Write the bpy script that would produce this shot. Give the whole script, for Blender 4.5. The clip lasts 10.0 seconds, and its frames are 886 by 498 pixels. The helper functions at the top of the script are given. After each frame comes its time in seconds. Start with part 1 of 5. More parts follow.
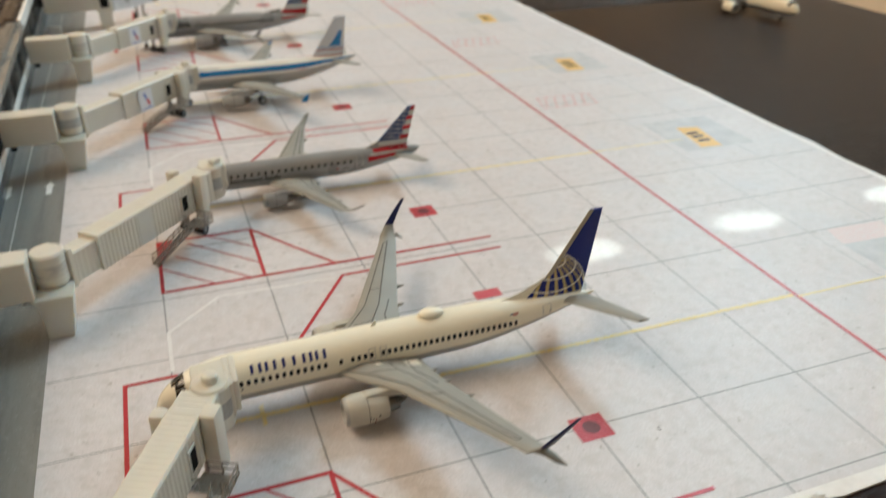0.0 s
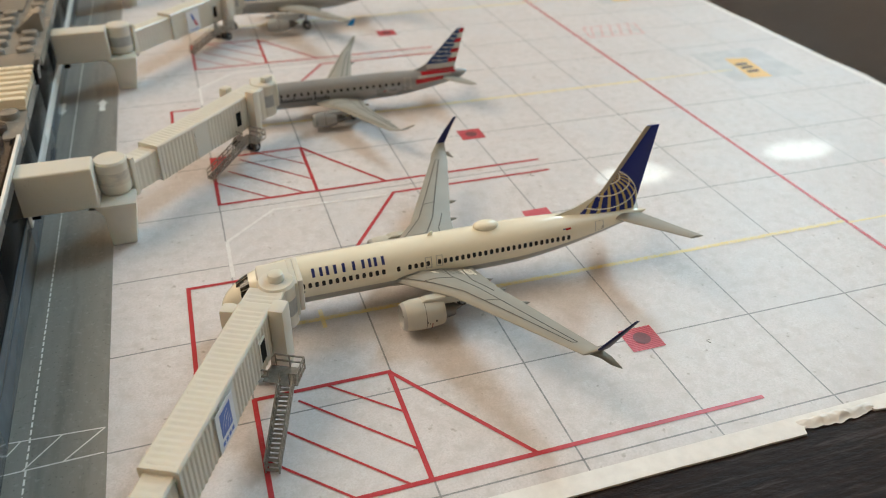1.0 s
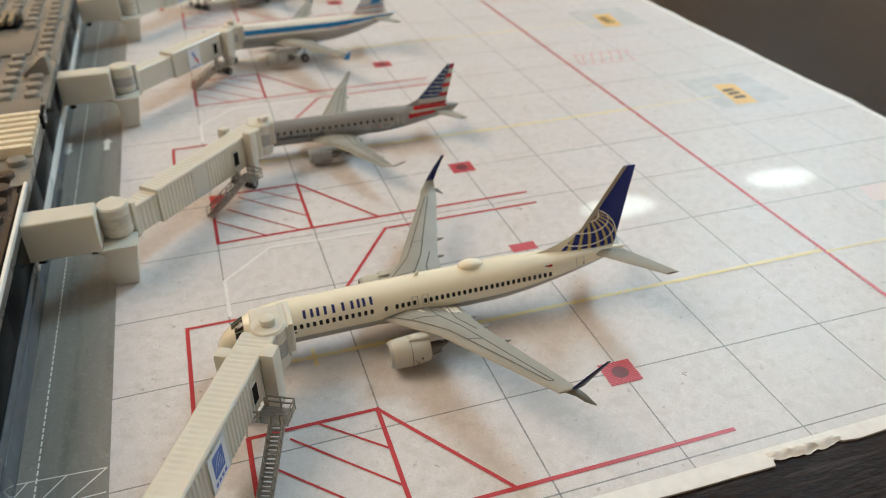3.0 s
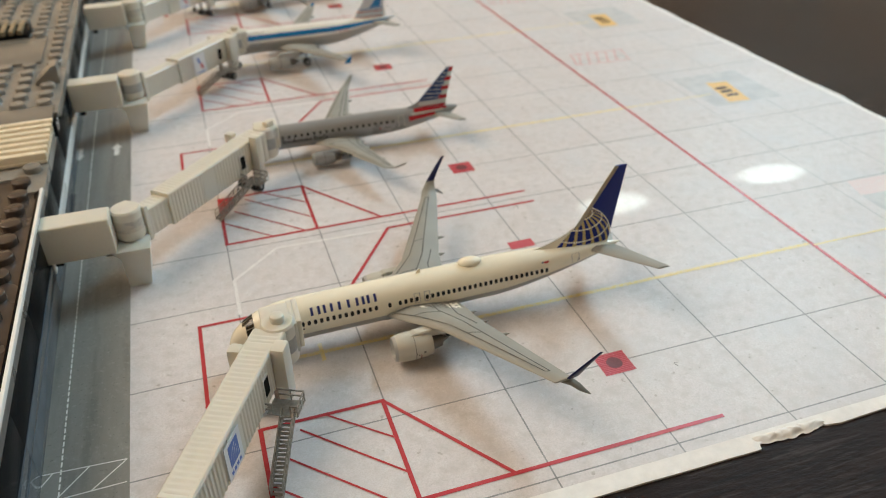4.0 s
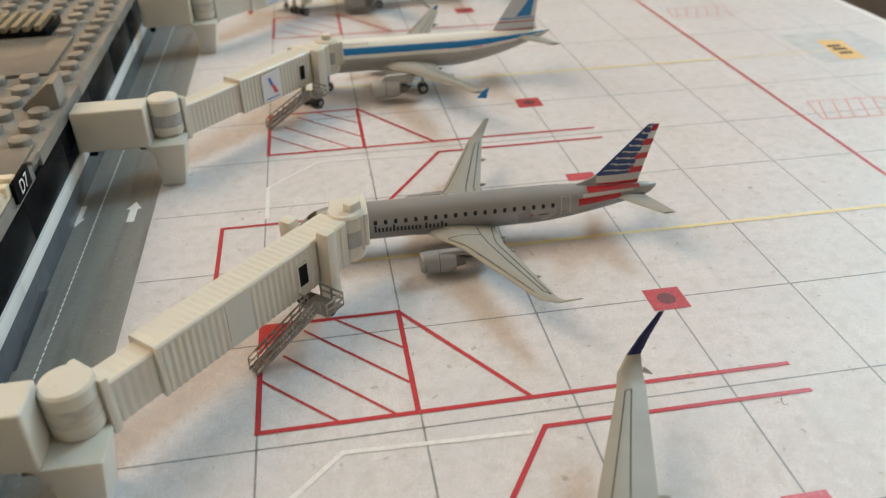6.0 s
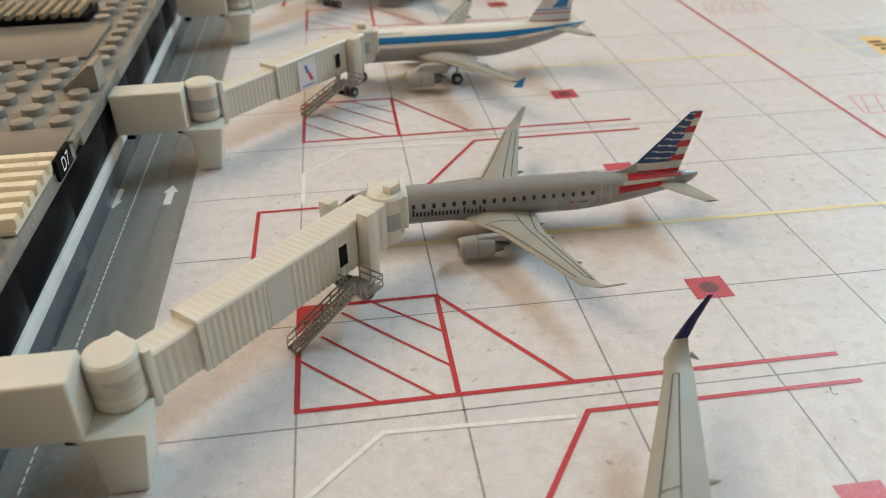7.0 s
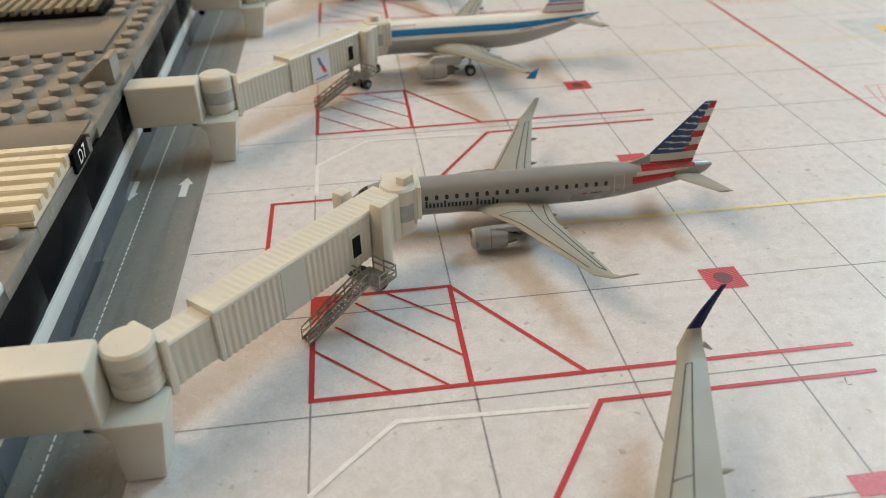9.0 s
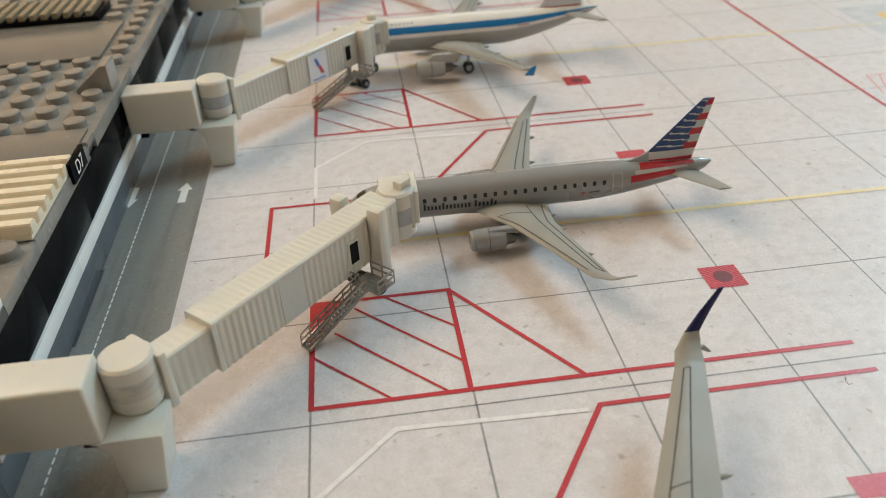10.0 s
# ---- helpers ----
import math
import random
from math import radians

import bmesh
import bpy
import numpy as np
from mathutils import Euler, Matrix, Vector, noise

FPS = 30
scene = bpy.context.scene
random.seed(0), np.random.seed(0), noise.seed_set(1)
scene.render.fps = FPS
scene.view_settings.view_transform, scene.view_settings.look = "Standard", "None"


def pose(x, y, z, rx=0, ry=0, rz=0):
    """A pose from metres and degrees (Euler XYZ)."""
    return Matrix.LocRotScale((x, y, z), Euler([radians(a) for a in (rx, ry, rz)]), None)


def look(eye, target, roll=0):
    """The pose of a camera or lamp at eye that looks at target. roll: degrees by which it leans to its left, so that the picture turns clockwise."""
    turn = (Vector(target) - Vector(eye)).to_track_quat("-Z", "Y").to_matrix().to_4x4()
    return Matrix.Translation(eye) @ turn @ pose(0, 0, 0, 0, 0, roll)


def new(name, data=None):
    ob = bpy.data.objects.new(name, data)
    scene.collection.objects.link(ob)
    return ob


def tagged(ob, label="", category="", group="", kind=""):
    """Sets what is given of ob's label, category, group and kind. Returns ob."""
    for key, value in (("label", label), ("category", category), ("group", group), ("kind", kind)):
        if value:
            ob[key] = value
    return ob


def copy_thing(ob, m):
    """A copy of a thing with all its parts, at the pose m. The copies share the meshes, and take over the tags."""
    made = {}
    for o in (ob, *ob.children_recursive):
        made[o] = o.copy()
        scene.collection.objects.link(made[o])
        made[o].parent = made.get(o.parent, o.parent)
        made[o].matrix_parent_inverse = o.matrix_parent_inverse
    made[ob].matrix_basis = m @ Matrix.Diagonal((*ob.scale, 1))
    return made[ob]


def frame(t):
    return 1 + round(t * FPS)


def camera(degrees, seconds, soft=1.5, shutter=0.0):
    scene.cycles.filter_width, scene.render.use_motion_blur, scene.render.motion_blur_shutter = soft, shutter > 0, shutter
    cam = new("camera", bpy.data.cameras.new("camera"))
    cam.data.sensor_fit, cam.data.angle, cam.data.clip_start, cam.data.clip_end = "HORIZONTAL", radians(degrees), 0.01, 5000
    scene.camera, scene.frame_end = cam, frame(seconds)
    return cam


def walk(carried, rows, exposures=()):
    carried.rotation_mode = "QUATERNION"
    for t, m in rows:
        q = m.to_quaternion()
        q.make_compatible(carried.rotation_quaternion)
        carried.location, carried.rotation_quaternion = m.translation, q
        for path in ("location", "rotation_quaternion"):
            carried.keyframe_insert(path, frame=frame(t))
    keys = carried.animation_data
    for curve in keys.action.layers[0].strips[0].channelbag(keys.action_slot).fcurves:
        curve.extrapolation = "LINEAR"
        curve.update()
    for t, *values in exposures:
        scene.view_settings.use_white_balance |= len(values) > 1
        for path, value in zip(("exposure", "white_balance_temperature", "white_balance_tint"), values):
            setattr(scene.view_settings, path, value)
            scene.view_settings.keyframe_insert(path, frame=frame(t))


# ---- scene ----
cam = camera(59.00, 10.0, soft=1.0, shutter=0.3)
cam.data.dof.use_dof = True
cam.data.dof.focus_distance = 0.146
cam.data.dof.aperture_fstop = 28.0
walk(cam, [
    (0, look((0.00786, -0.18422, 0.10871), (0.05378, -0.06163, 0.03548), 0.44)),
    (0.1, look((0.00456, -0.18415, 0.10384), (0.04988, -0.06233, 0.02896), 1.08)),
    (0.3, look((-0.00201, -0.18556, 0.09886), (0.04221, -0.06535, 0.02080), 1.93)),
    (0.5, look((-0.00282, -0.18746, 0.10298), (0.03962, -0.06811, 0.02264), 1.74)),
    (1, look((-0.00061, -0.18787, 0.10387), (0.03928, -0.06885, 0.02174), 0.70)),
    (1.5, look((0.00115, -0.18915, 0.10836), (0.03986, -0.06988, 0.02604), -0.19)),
    (2, look((0.00263, -0.19081, 0.11272), (0.04083, -0.07081, 0.03123), -0.84)),
    (3.5, look((0.00389, -0.19434, 0.11436), (0.04213, -0.07374, 0.03379), -0.63)),
    (4, look((0.00244, -0.19845, 0.11787), (0.04008, -0.07794, 0.03686), -1.58)),
    (4.3, look((0.01005, -0.19972, 0.12038), (0.04729, -0.07915, 0.03929), -2.77)),
    (4.5, look((0.01524, -0.19849, 0.12797), (0.05230, -0.07773, 0.04708), -3.81)),
    (4.6, look((0.01800, -0.19582, 0.13283), (0.05515, -0.07424, 0.05320), -3.91)),
    (4.8, look((0.02447, -0.17349, 0.15353), (0.06170, -0.05001, 0.07692), -3.77)),
    (5, look((0.01976, -0.13735, 0.15662), (0.05696, -0.01247, 0.08232), -2.12)),
    (5.1, look((0.01820, -0.11738, 0.15559), (0.05482, 0.00801, 0.08186), -0.94)),
    (5.2, look((0.01239, -0.10337, 0.14678), (0.04852, 0.02302, 0.07454), -0.28)),
    (5.3, look((0.00643, -0.09577, 0.13419), (0.04087, 0.03096, 0.06170), 0.32)),
    (5.4, look((0.00581, -0.09319, 0.12227), (0.03850, 0.03375, 0.04936), 0.60)),
    (5.5, look((0.00973, -0.08770, 0.11163), (0.04076, 0.03915, 0.03784), 0.66)),
    (5.6, look((0.01065, -0.08783, 0.10299), (0.03961, 0.03886, 0.02808), 0.69)),
    (5.8, look((0.01125, -0.09193, 0.09547), (0.03489, 0.03387, 0.01727), -0.43)),
    (6, look((0.01571, -0.09352, 0.09154), (0.03578, 0.03148, 0.01110), -1.08)),
    (6.2, look((0.01322, -0.09487, 0.08995), (0.03124, 0.03026, 0.00922), -1.19)),
    (7.5, look((0.01174, -0.09306, 0.08726), (0.02779, 0.03319, 0.00788), -1.20)),
    (8, look((0.01210, -0.09319, 0.08751), (0.02722, 0.03296, 0.00778), -1.60)),
    (8.5, look((0.01244, -0.09368, 0.08816), (0.02660, 0.03218, 0.00780), -1.78)),
    (9, look((0.01183, -0.09431, 0.08745), (0.02554, 0.03129, 0.00661), -1.81)),
    (9.5, look((0.01227, -0.09344, 0.08769), (0.02568, 0.03180, 0.00624), -2.27)),
    (10, look((0.01370, -0.09296, 0.08961), (0.02594, 0.03172, 0.00711), -3.18)),
], exposures=((0.0, 0.0), (10.0, 0.0)))

# light settings
SUN_POWER = 3.3
WIN_POWER, WIN_COLOUR, WIN_AT = 23.8, (0.56, 0.84, 1.0), (1.12, 0.76, 0.98)
WIN2_POWER, WIN2_AT = 4.3, (1.12, -0.30, 0.92)
WARM_FILL_POWER, WARM_FILL_COLOUR, WARM_FILL_AT = 34.6, (1.0, 0.815, 0.62), (-1.3, 0.7)

# jet bridges: angle of the tunnel, start and length of its outer part, roof level of the cab, stairs, hood
BR1 = dict(at=(-22.95, -121.7), angle=63.0, start=18.7, length=38.6, cab_z=17.9, stair=(7.9, -8.6, 184.7, 13.4, 7.8), hood=7.7, reach=6.2, drum=(1.1, 0.9), foot=-0.58, cab_length=4.9, cab_side=4.0, block=(3.3, 6.3, -2.3, 0.8), turn=(1.2, 0.5))
BR2 = dict(at=(-23.7, -5.2), angle=47.0, start=13.3, length=38.0, cab_z=17.6, stair=(6.1, -8.0, 166.0, 13.3, 6.8), hood=7.6, reach=5.4, drum=(2.2, 0.7), rot_top=19.5, column=1.7, side_column=2.9)
BR3 = dict(at=(-23.7, 98.8), angle=47.0, start=23.7, length=30.2, cab_z=18.0, stair=(6.0, -8.0, 160.0, 13.5, 6.6), hood=4.4, reach=6.0, drum=(1.5, 0.4))
BR4 = dict(at=(-23.7, 202.8), angle=47.0, start=22.0, length=29.0, cab_z=18.0, stair=None, hood=4.4, reach=6.0, drum=(1.5, 0.4))

# All lengths below are in millimetres of the real model layout; MM turns them into metres.
MM = 0.001


# ---- world, window light, room light ----
world = bpy.data.worlds.new("sky")
scene.world = world
world.use_nodes = True
wn = world.node_tree.nodes
sky = wn.new("ShaderNodeTexSky")
sky.sky_type = "NISHITA"
sky.sun_disc = False
SUN_ELEVATION, SUN_AZIMUTH = 39.0, 90.0
sky.sun_elevation, sky.sun_rotation = radians(SUN_ELEVATION), radians(SUN_AZIMUTH)
world.node_tree.links.new(sky.outputs[0], wn["Background"].inputs["Color"])
wn["Background"].inputs["Strength"].default_value = 0.1

SUN_DIR = Vector((math.cos(radians(SUN_ELEVATION)), 0.0, math.sin(radians(SUN_ELEVATION))))


def lamp(name, kind, m, energy, colour, **settings):
    data = bpy.data.lights.new(name, kind)
    data.energy, data.color = energy, colour
    ob = new(name, data)
    ob.matrix_world = m
    return ob


sun = lamp("sun", "SUN", look(SUN_DIR * 5, (0, 0, 0)), SUN_POWER, (0.80, 1.0, 0.95))
sun.data.angle = radians(0.16)

# daylight through the closed blind of the window beside the table
win = lamp("window_daylight", "AREA", look(WIN_AT, (0.05, 0.05, 0.0)), WIN_POWER, WIN_COLOUR)
win.data.shape, win.data.size, win.data.size_y = "RECTANGLE", 0.58, 0.46

win2 = lamp("window_daylight", "AREA", look(WIN2_AT, (0.0, 0.05, 0.0)), WIN2_POWER, WIN_COLOUR)
win2.data.shape, win2.data.size, win2.data.size_y = "RECTANGLE", 0.62, 0.9

# added warm fill at ceiling height, from an unseen source; no fixture is built
warm_fill = lamp("ceiling_fixture_light", "AREA", look((WARM_FILL_AT[0], WARM_FILL_AT[1], 1.60), (WARM_FILL_AT[0], WARM_FILL_AT[1], 0)), WARM_FILL_POWER, WARM_FILL_COLOUR)
warm_fill.data.shape, warm_fill.data.size = "DISK", 1.5


# ---- materials ----
def material(name, colour, rough=0.5, metal=0.0, spec=0.5, coat=0.0, grain=None, bump=None, mixes=(), sss=0.0, random_value=0.0):
    """A node material. grain: (scale per metre, strength) of a fine brightness noise; bump: (scale, strength, metres);
    mixes: rows of (scale, detail, low, high, colour, amount[, stretch]) of noise-masked second colours."""
    m = bpy.data.materials.new(name)
    m.use_nodes = True
    nt = m.node_tree
    n, l = nt.nodes, nt.links
    b = n["Principled BSDF"]
    b.inputs["Roughness"].default_value = rough
    b.inputs["Metallic"].default_value = metal
    b.inputs["Specular IOR Level"].default_value = spec
    b.inputs["Coat Weight"].default_value = coat
    b.inputs["Coat Roughness"].default_value = 0.12
    if sss:
        b.inputs["Subsurface Weight"].default_value = sss
        b.inputs["Subsurface Radius"].default_value = (0.0016, 0.0012, 0.0008)
        b.inputs["Subsurface Scale"].default_value = 1.0
    rgb = n.new("ShaderNodeRGB")
    rgb.outputs[0].default_value = (*colour, 1)
    out = rgb.outputs[0]
    geo = n.new("ShaderNodeNewGeometry")
    pos = geo.outputs["Position"]

    def noise_out(scale, detail, stretch=(1, 1, 1), rough_n=0.55):
        mp = n.new("ShaderNodeMapping")
        mp.inputs["Scale"].default_value = stretch
        l.new(pos, mp.inputs["Vector"])
        t = n.new("ShaderNodeTexNoise")
        t.inputs["Scale"].default_value = scale
        t.inputs["Detail"].default_value = detail
        t.inputs["Roughness"].default_value = rough_n
        l.new(mp.outputs[0], t.inputs["Vector"])
        return t.outputs["Fac"]

    def mix(a, colour_b, fac):
        x = n.new("ShaderNodeMix")
        x.data_type = "RGBA"
        l.new(fac, x.inputs["Factor"])
        l.new(a, x.inputs[6])
        x.inputs[7].default_value = (*colour_b, 1)
        return x.outputs[2]

    for row in mixes:
        scale, detail, low, high, col, amount = row[:6]
        stretch = row[6] if len(row) > 6 else (1, 1, 1)
        mr = n.new("ShaderNodeMapRange")
        l.new(noise_out(scale, detail, stretch), mr.inputs["Value"])
        mr.inputs["From Min"].default_value, mr.inputs["From Max"].default_value = low, high
        mr.inputs["To Min"].default_value, mr.inputs["To Max"].default_value = 0.0, amount
        out = mix(out, col, mr.outputs[0])
    if grain or random_value:
        hsv = n.new("ShaderNodeHueSaturation")
        l.new(out, hsv.inputs["Color"])
        val = n.new("ShaderNodeMapRange")
        if grain:
            l.new(noise_out(grain[0], 4), val.inputs["Value"])
            val.inputs["From Min"].default_value, val.inputs["From Max"].default_value = 0.3, 0.7
            val.inputs["To Min"].default_value, val.inputs["To Max"].default_value = 1 - grain[1], 1 + grain[1]
        else:
            info = n.new("ShaderNodeObjectInfo")
            l.new(info.outputs["Random"], val.inputs["Value"])
            val.inputs["To Min"].default_value, val.inputs["To Max"].default_value = 1 - random_value, 1 + random_value
        l.new(val.outputs[0], hsv.inputs["Value"])
        out = hsv.outputs["Color"]
        rr = n.new("ShaderNodeMapRange")
        l.new(noise_out((grain or (900, 0))[0] * 0.4, 3), rr.inputs["Value"])
        rr.inputs["From Min"].default_value, rr.inputs["From Max"].default_value = 0.3, 0.7
        rr.inputs["To Min"].default_value, rr.inputs["To Max"].default_value = rough * 0.85, min(1.0, rough * 1.15)
        l.new(rr.outputs[0], b.inputs["Roughness"])
    l.new(out, b.inputs["Base Color"])
    if bump:
        bp = n.new("ShaderNodeBump")
        bp.inputs["Strength"].default_value = bump[1]
        bp.inputs["Distance"].default_value = bump[2]
        l.new(noise_out(bump[0], 5, bump[3] if len(bump) > 3 else (1, 1, 1)), bp.inputs["Height"])
        l.new(bp.outputs[0], b.inputs["Normal"])
    return m


# printed laminated apron sheet: pale concrete with stains and specks
PAPER = material("printed_concrete_paper", (0.685, 0.645, 0.65), 0.46, spec=0.30,
                 mixes=((32, 6, 0.42, 0.66, (0.62, 0.575, 0.57), 0.6), (75, 5, 0.5, 0.72, (0.75, 0.735, 0.74), 0.5),
                        (330, 6, 0.46, 0.69, (0.54, 0.51, 0.495), 0.7), (460, 5, 0.52, 0.70, (0.76, 0.75, 0.755), 0.5),
                        (430, 2, 0.675, 0.74, (0.34, 0.31, 0.28), 0.75), (1500, 3, 0.5, 0.76, (0.50, 0.475, 0.465), 0.6),
                        (45, 6, 0.5, 0.68, (0.61, 0.62, 0.65), 0.5), (2600, 2, 0.46, 0.60, (0.57, 0.54, 0.535), 0.5)),
                 bump=(60, 0.25, 0.0006))
PAPER_FAR = material("yellowed_printed_paper", (0.72, 0.62, 0.46), 0.5, spec=0.35,
                     mixes=((32, 6, 0.42, 0.66, (0.66, 0.57, 0.43), 0.55), (330, 6, 0.47, 0.70, (0.60, 0.52, 0.40), 0.5)), bump=(60, 0.25, 0.0006))
PAPER_EDGE = material("torn_paper_border", (0.80, 0.785, 0.765), 0.7, grain=(400, 0.06), bump=(500, 0.15, 0.0002))
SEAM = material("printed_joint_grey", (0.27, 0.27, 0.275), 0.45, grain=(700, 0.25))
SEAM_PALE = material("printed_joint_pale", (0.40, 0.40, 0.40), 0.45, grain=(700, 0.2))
RED = material("printed_red", (0.46, 0.030, 0.040), 0.45, mixes=((1800, 3, 0.55, 0.75, (0.56, 0.14, 0.15), 0.4),))
RED_PALE = material("printed_pale_red", (0.66, 0.29, 0.29), 0.45, grain=(900, 0.08))
RED_FILL = material("printed_red_fill", (0.52, 0.065, 0.085), 0.45, mixes=((1400, 3, 0.5, 0.72, (0.62, 0.20, 0.21), 0.55),))
RED_DARK = material("printed_dark_red", (0.15, 0.03, 0.035), 0.5, grain=(1500, 0.2))
YELLOW = material("printed_yellow", (0.80, 0.65, 0.28), 0.5, mixes=((900, 3, 0.42, 0.66, (0.72, 0.67, 0.55), 0.8),))
RED_DARK_LINE = material("printed_deep_red", (0.40, 0.022, 0.035), 0.5, grain=(1500, 0.15))
WHITE_FAINT = material("printed_faint_white", (0.77, 0.755, 0.745), 0.45, mixes=((700, 3, 0.40, 0.64, (0.695, 0.665, 0.665), 0.85),))
WHITE_PAINT = material("printed_white", (0.86, 0.85, 0.83), 0.45, grain=(900, 0.04))
ROAD = material("printed_asphalt", (0.235, 0.23, 0.212), 0.42, spec=0.4,
                mixes=((60, 5, 0.42, 0.66, (0.29, 0.285, 0.27), 0.75, (3, 0.12, 1)), (130, 5, 0.50, 0.70, (0.15, 0.15, 0.145), 0.7, (2, 0.16, 1)),
                       (380, 4, 0.52, 0.68, (0.30, 0.285, 0.26), 0.45, (1, 0.5, 1)), (900, 3, 0.58, 0.72, (0.36, 0.355, 0.34), 0.5), (1500, 2, 0.64, 0.7, (0.10, 0.10, 0.095), 0.5)))
ROAD_DARK = material("dark_road_patch", (0.075, 0.08, 0.09), 0.35, grain=(700, 0.15))
PALE_PINK = material("printed_faint_pink", (0.71, 0.57, 0.56), 0.5, mixes=((900, 3, 0.45, 0.65, (0.70, 0.64, 0.63), 0.8),))
SIGN_YELLOW = material("printed_sign_yellow", (0.74, 0.47, 0.15), 0.5, grain=(1500, 0.12))
STAIN = material("printed_stain", (0.49, 0.49, 0.50), 0.5, mixes=((160, 4, 0.4, 0.62, (0.60, 0.59, 0.59), 0.8),))

# resin and plastics
RESIN = material("ivory_resin", (0.67, 0.65, 0.58), 0.28, spec=0.5, sss=0.35,
                 mixes=((180, 4, 0.45, 0.7, (0.64, 0.61, 0.55), 0.6), (1400, 2, 0.68, 0.78, (0.45, 0.40, 0.32), 0.5)), bump=(900, 0.2, 0.00015))
RESIN_DIRTY = material("smudged_resin", (0.60, 0.57, 0.50), 0.42, sss=0.25,
                       mixes=((260, 4, 0.46, 0.62, (0.36, 0.36, 0.36), 0.75, (1, 1, 2.2)),), bump=(900, 0.2, 0.00015))
GREY_BAND = material("grey_window_band", (0.38, 0.39, 0.39), 0.35, grain=(900, 0.1))
METAL_ETCH = material("etched_metal", (0.33, 0.31, 0.28), 0.34, metal=0.65, grain=(1500, 0.15))
BLACK_HOLE = material("dark_opening", (0.012, 0.012, 0.012), 0.7, spec=0.1)
TYRE = material("black_tyre", (0.02, 0.02, 0.021), 0.6, grain=(2000, 0.2))
HUB = material("grey_hub", (0.35, 0.35, 0.35), 0.4, metal=0.6)
DECAL_WHITE = material("sticker_white", (0.74, 0.75, 0.78), 0.4)
DECAL_BLUE = material("sticker_blue", (0.09, 0.17, 0.50), 0.4)
DECAL_RED = material("sticker_red", (0.58, 0.10, 0.12), 0.4)

BRICK_GREY = material("light_grey_brick", (0.262, 0.245, 0.22), 0.13, spec=0.6, mixes=((70, 5, 0.44, 0.64, (0.205, 0.188, 0.165), 0.7), (800, 4, 0.60, 0.72, (0.40, 0.375, 0.34), 0.5)), grain=(160, 0.05), bump=(700, 0.16, 0.0002))
# the tile's pale flecks are glints put into the colour
BRICK_SMOOTH = material("grey_tile_brick", (0.20, 0.18, 0.155), 0.16, spec=0.55, mixes=((2200, 2, 0.7, 0.78, (0.6, 0.58, 0.55), 0.6),), bump=(120, 0.06, 0.0002))
BRICK_TAN = material("tan_grille_brick", (0.25, 0.20, 0.13), 0.16, spec=0.5, grain=(180, 0.06))
BRICK_DARK = material("dark_grey_brick", (0.10, 0.095, 0.09), 0.3, spec=0.5, grain=(300, 0.12))
BRICK_BROWN = material("brown_brick", (0.07, 0.05, 0.04), 0.26, spec=0.5, grain=(200, 0.12))
BRICK_RED = material("reddish_brown_tile", (0.12, 0.06, 0.045), 0.25, spec=0.5, grain=(200, 0.1))
BRICK_BLACK = material("glossy_black_brick", (0.009, 0.009, 0.010), 0.2, spec=0.015, grain=(250, 0.2))
BRICK_BASE = material("glossy_blue_grey_base", (0.10, 0.117, 0.138), 0.10, spec=0.6, grain=(250, 0.1))
BRICK_WHITE = material("white_brick", (0.86, 0.86, 0.84), 0.22, spec=0.5, grain=(150, 0.03))
BRICK_CREAM = material("cream_ribbed_brick", (0.80, 0.70, 0.53), 0.26, spec=0.5, grain=(180, 0.04))
ORANGE = material("orange_plastic", (0.80, 0.16, 0.03), 0.25, sss=0.1)

# aircraft paint
CREAM_PAINT = material("glossy_white_paint", (0.89, 0.84, 0.69), 0.22, spec=0.5, coat=0.3, grain=(120, 0.02))
BELLY_GREY = material("light_grey_paint", (0.40, 0.40, 0.385), 0.3, spec=0.5, grain=(200, 0.04))
WING_GREY = material("wing_grey_paint", (0.315, 0.31, 0.28), 0.45, spec=0.25, grain=(160, 0.05))
SILVER_PAINT = material("silver_grey_paint", (0.29, 0.295, 0.30), 0.3, metal=0.15, spec=0.5, coat=0.2, grain=(200, 0.04))
ENGINE_PAINT = material("cream_grey_cowl_paint", (0.52, 0.50, 0.435), 0.3, spec=0.5, grain=(200, 0.04))
STEEL = material("dark_exhaust_metal", (0.16, 0.15, 0.14), 0.4, metal=0.8)
WINGLET_NAVY = material("dark_navy_paint", (0.008, 0.012, 0.075), 0.3, spec=0.3)
NAVY = material("navy_paint", (0.010, 0.022, 0.20), 0.3, spec=0.25)
GOLD = material("gold_paint", (0.55, 0.44, 0.19), 0.35)
FIN_EDGE = material("bare_leading_edge", (0.40, 0.37, 0.31), 0.3, metal=0.3)
LINE_WHITE = material("thin_white_paint", (0.84, 0.82, 0.74), 0.35)
FLAG_BLUE = material("flag_blue_paint", (0.009, 0.042, 0.16), 0.3)
FLAG_RED = material("flag_red_paint", (0.43, 0.013, 0.022), 0.25)
WHITE_GLOSS = material("clean_white_paint", (0.84, 0.835, 0.80), 0.22, spec=0.5, coat=0.3, grain=(120, 0.02))
TAIL_PALE = material("pale_tail_paint", (0.64, 0.67, 0.72), 0.3)
FLAG_GREY = material("flag_grey_paint", (0.52, 0.52, 0.51), 0.3)
STRIPE_BLUE = material("stripe_blue_paint", (0.02, 0.22, 0.54), 0.25)
PANEL_LINE = material("dark_panel_line", (0.07, 0.065, 0.06), 0.5)
WINDOW_DARK = material("dark_cabin_window", (0.025, 0.026, 0.03), 0.25)
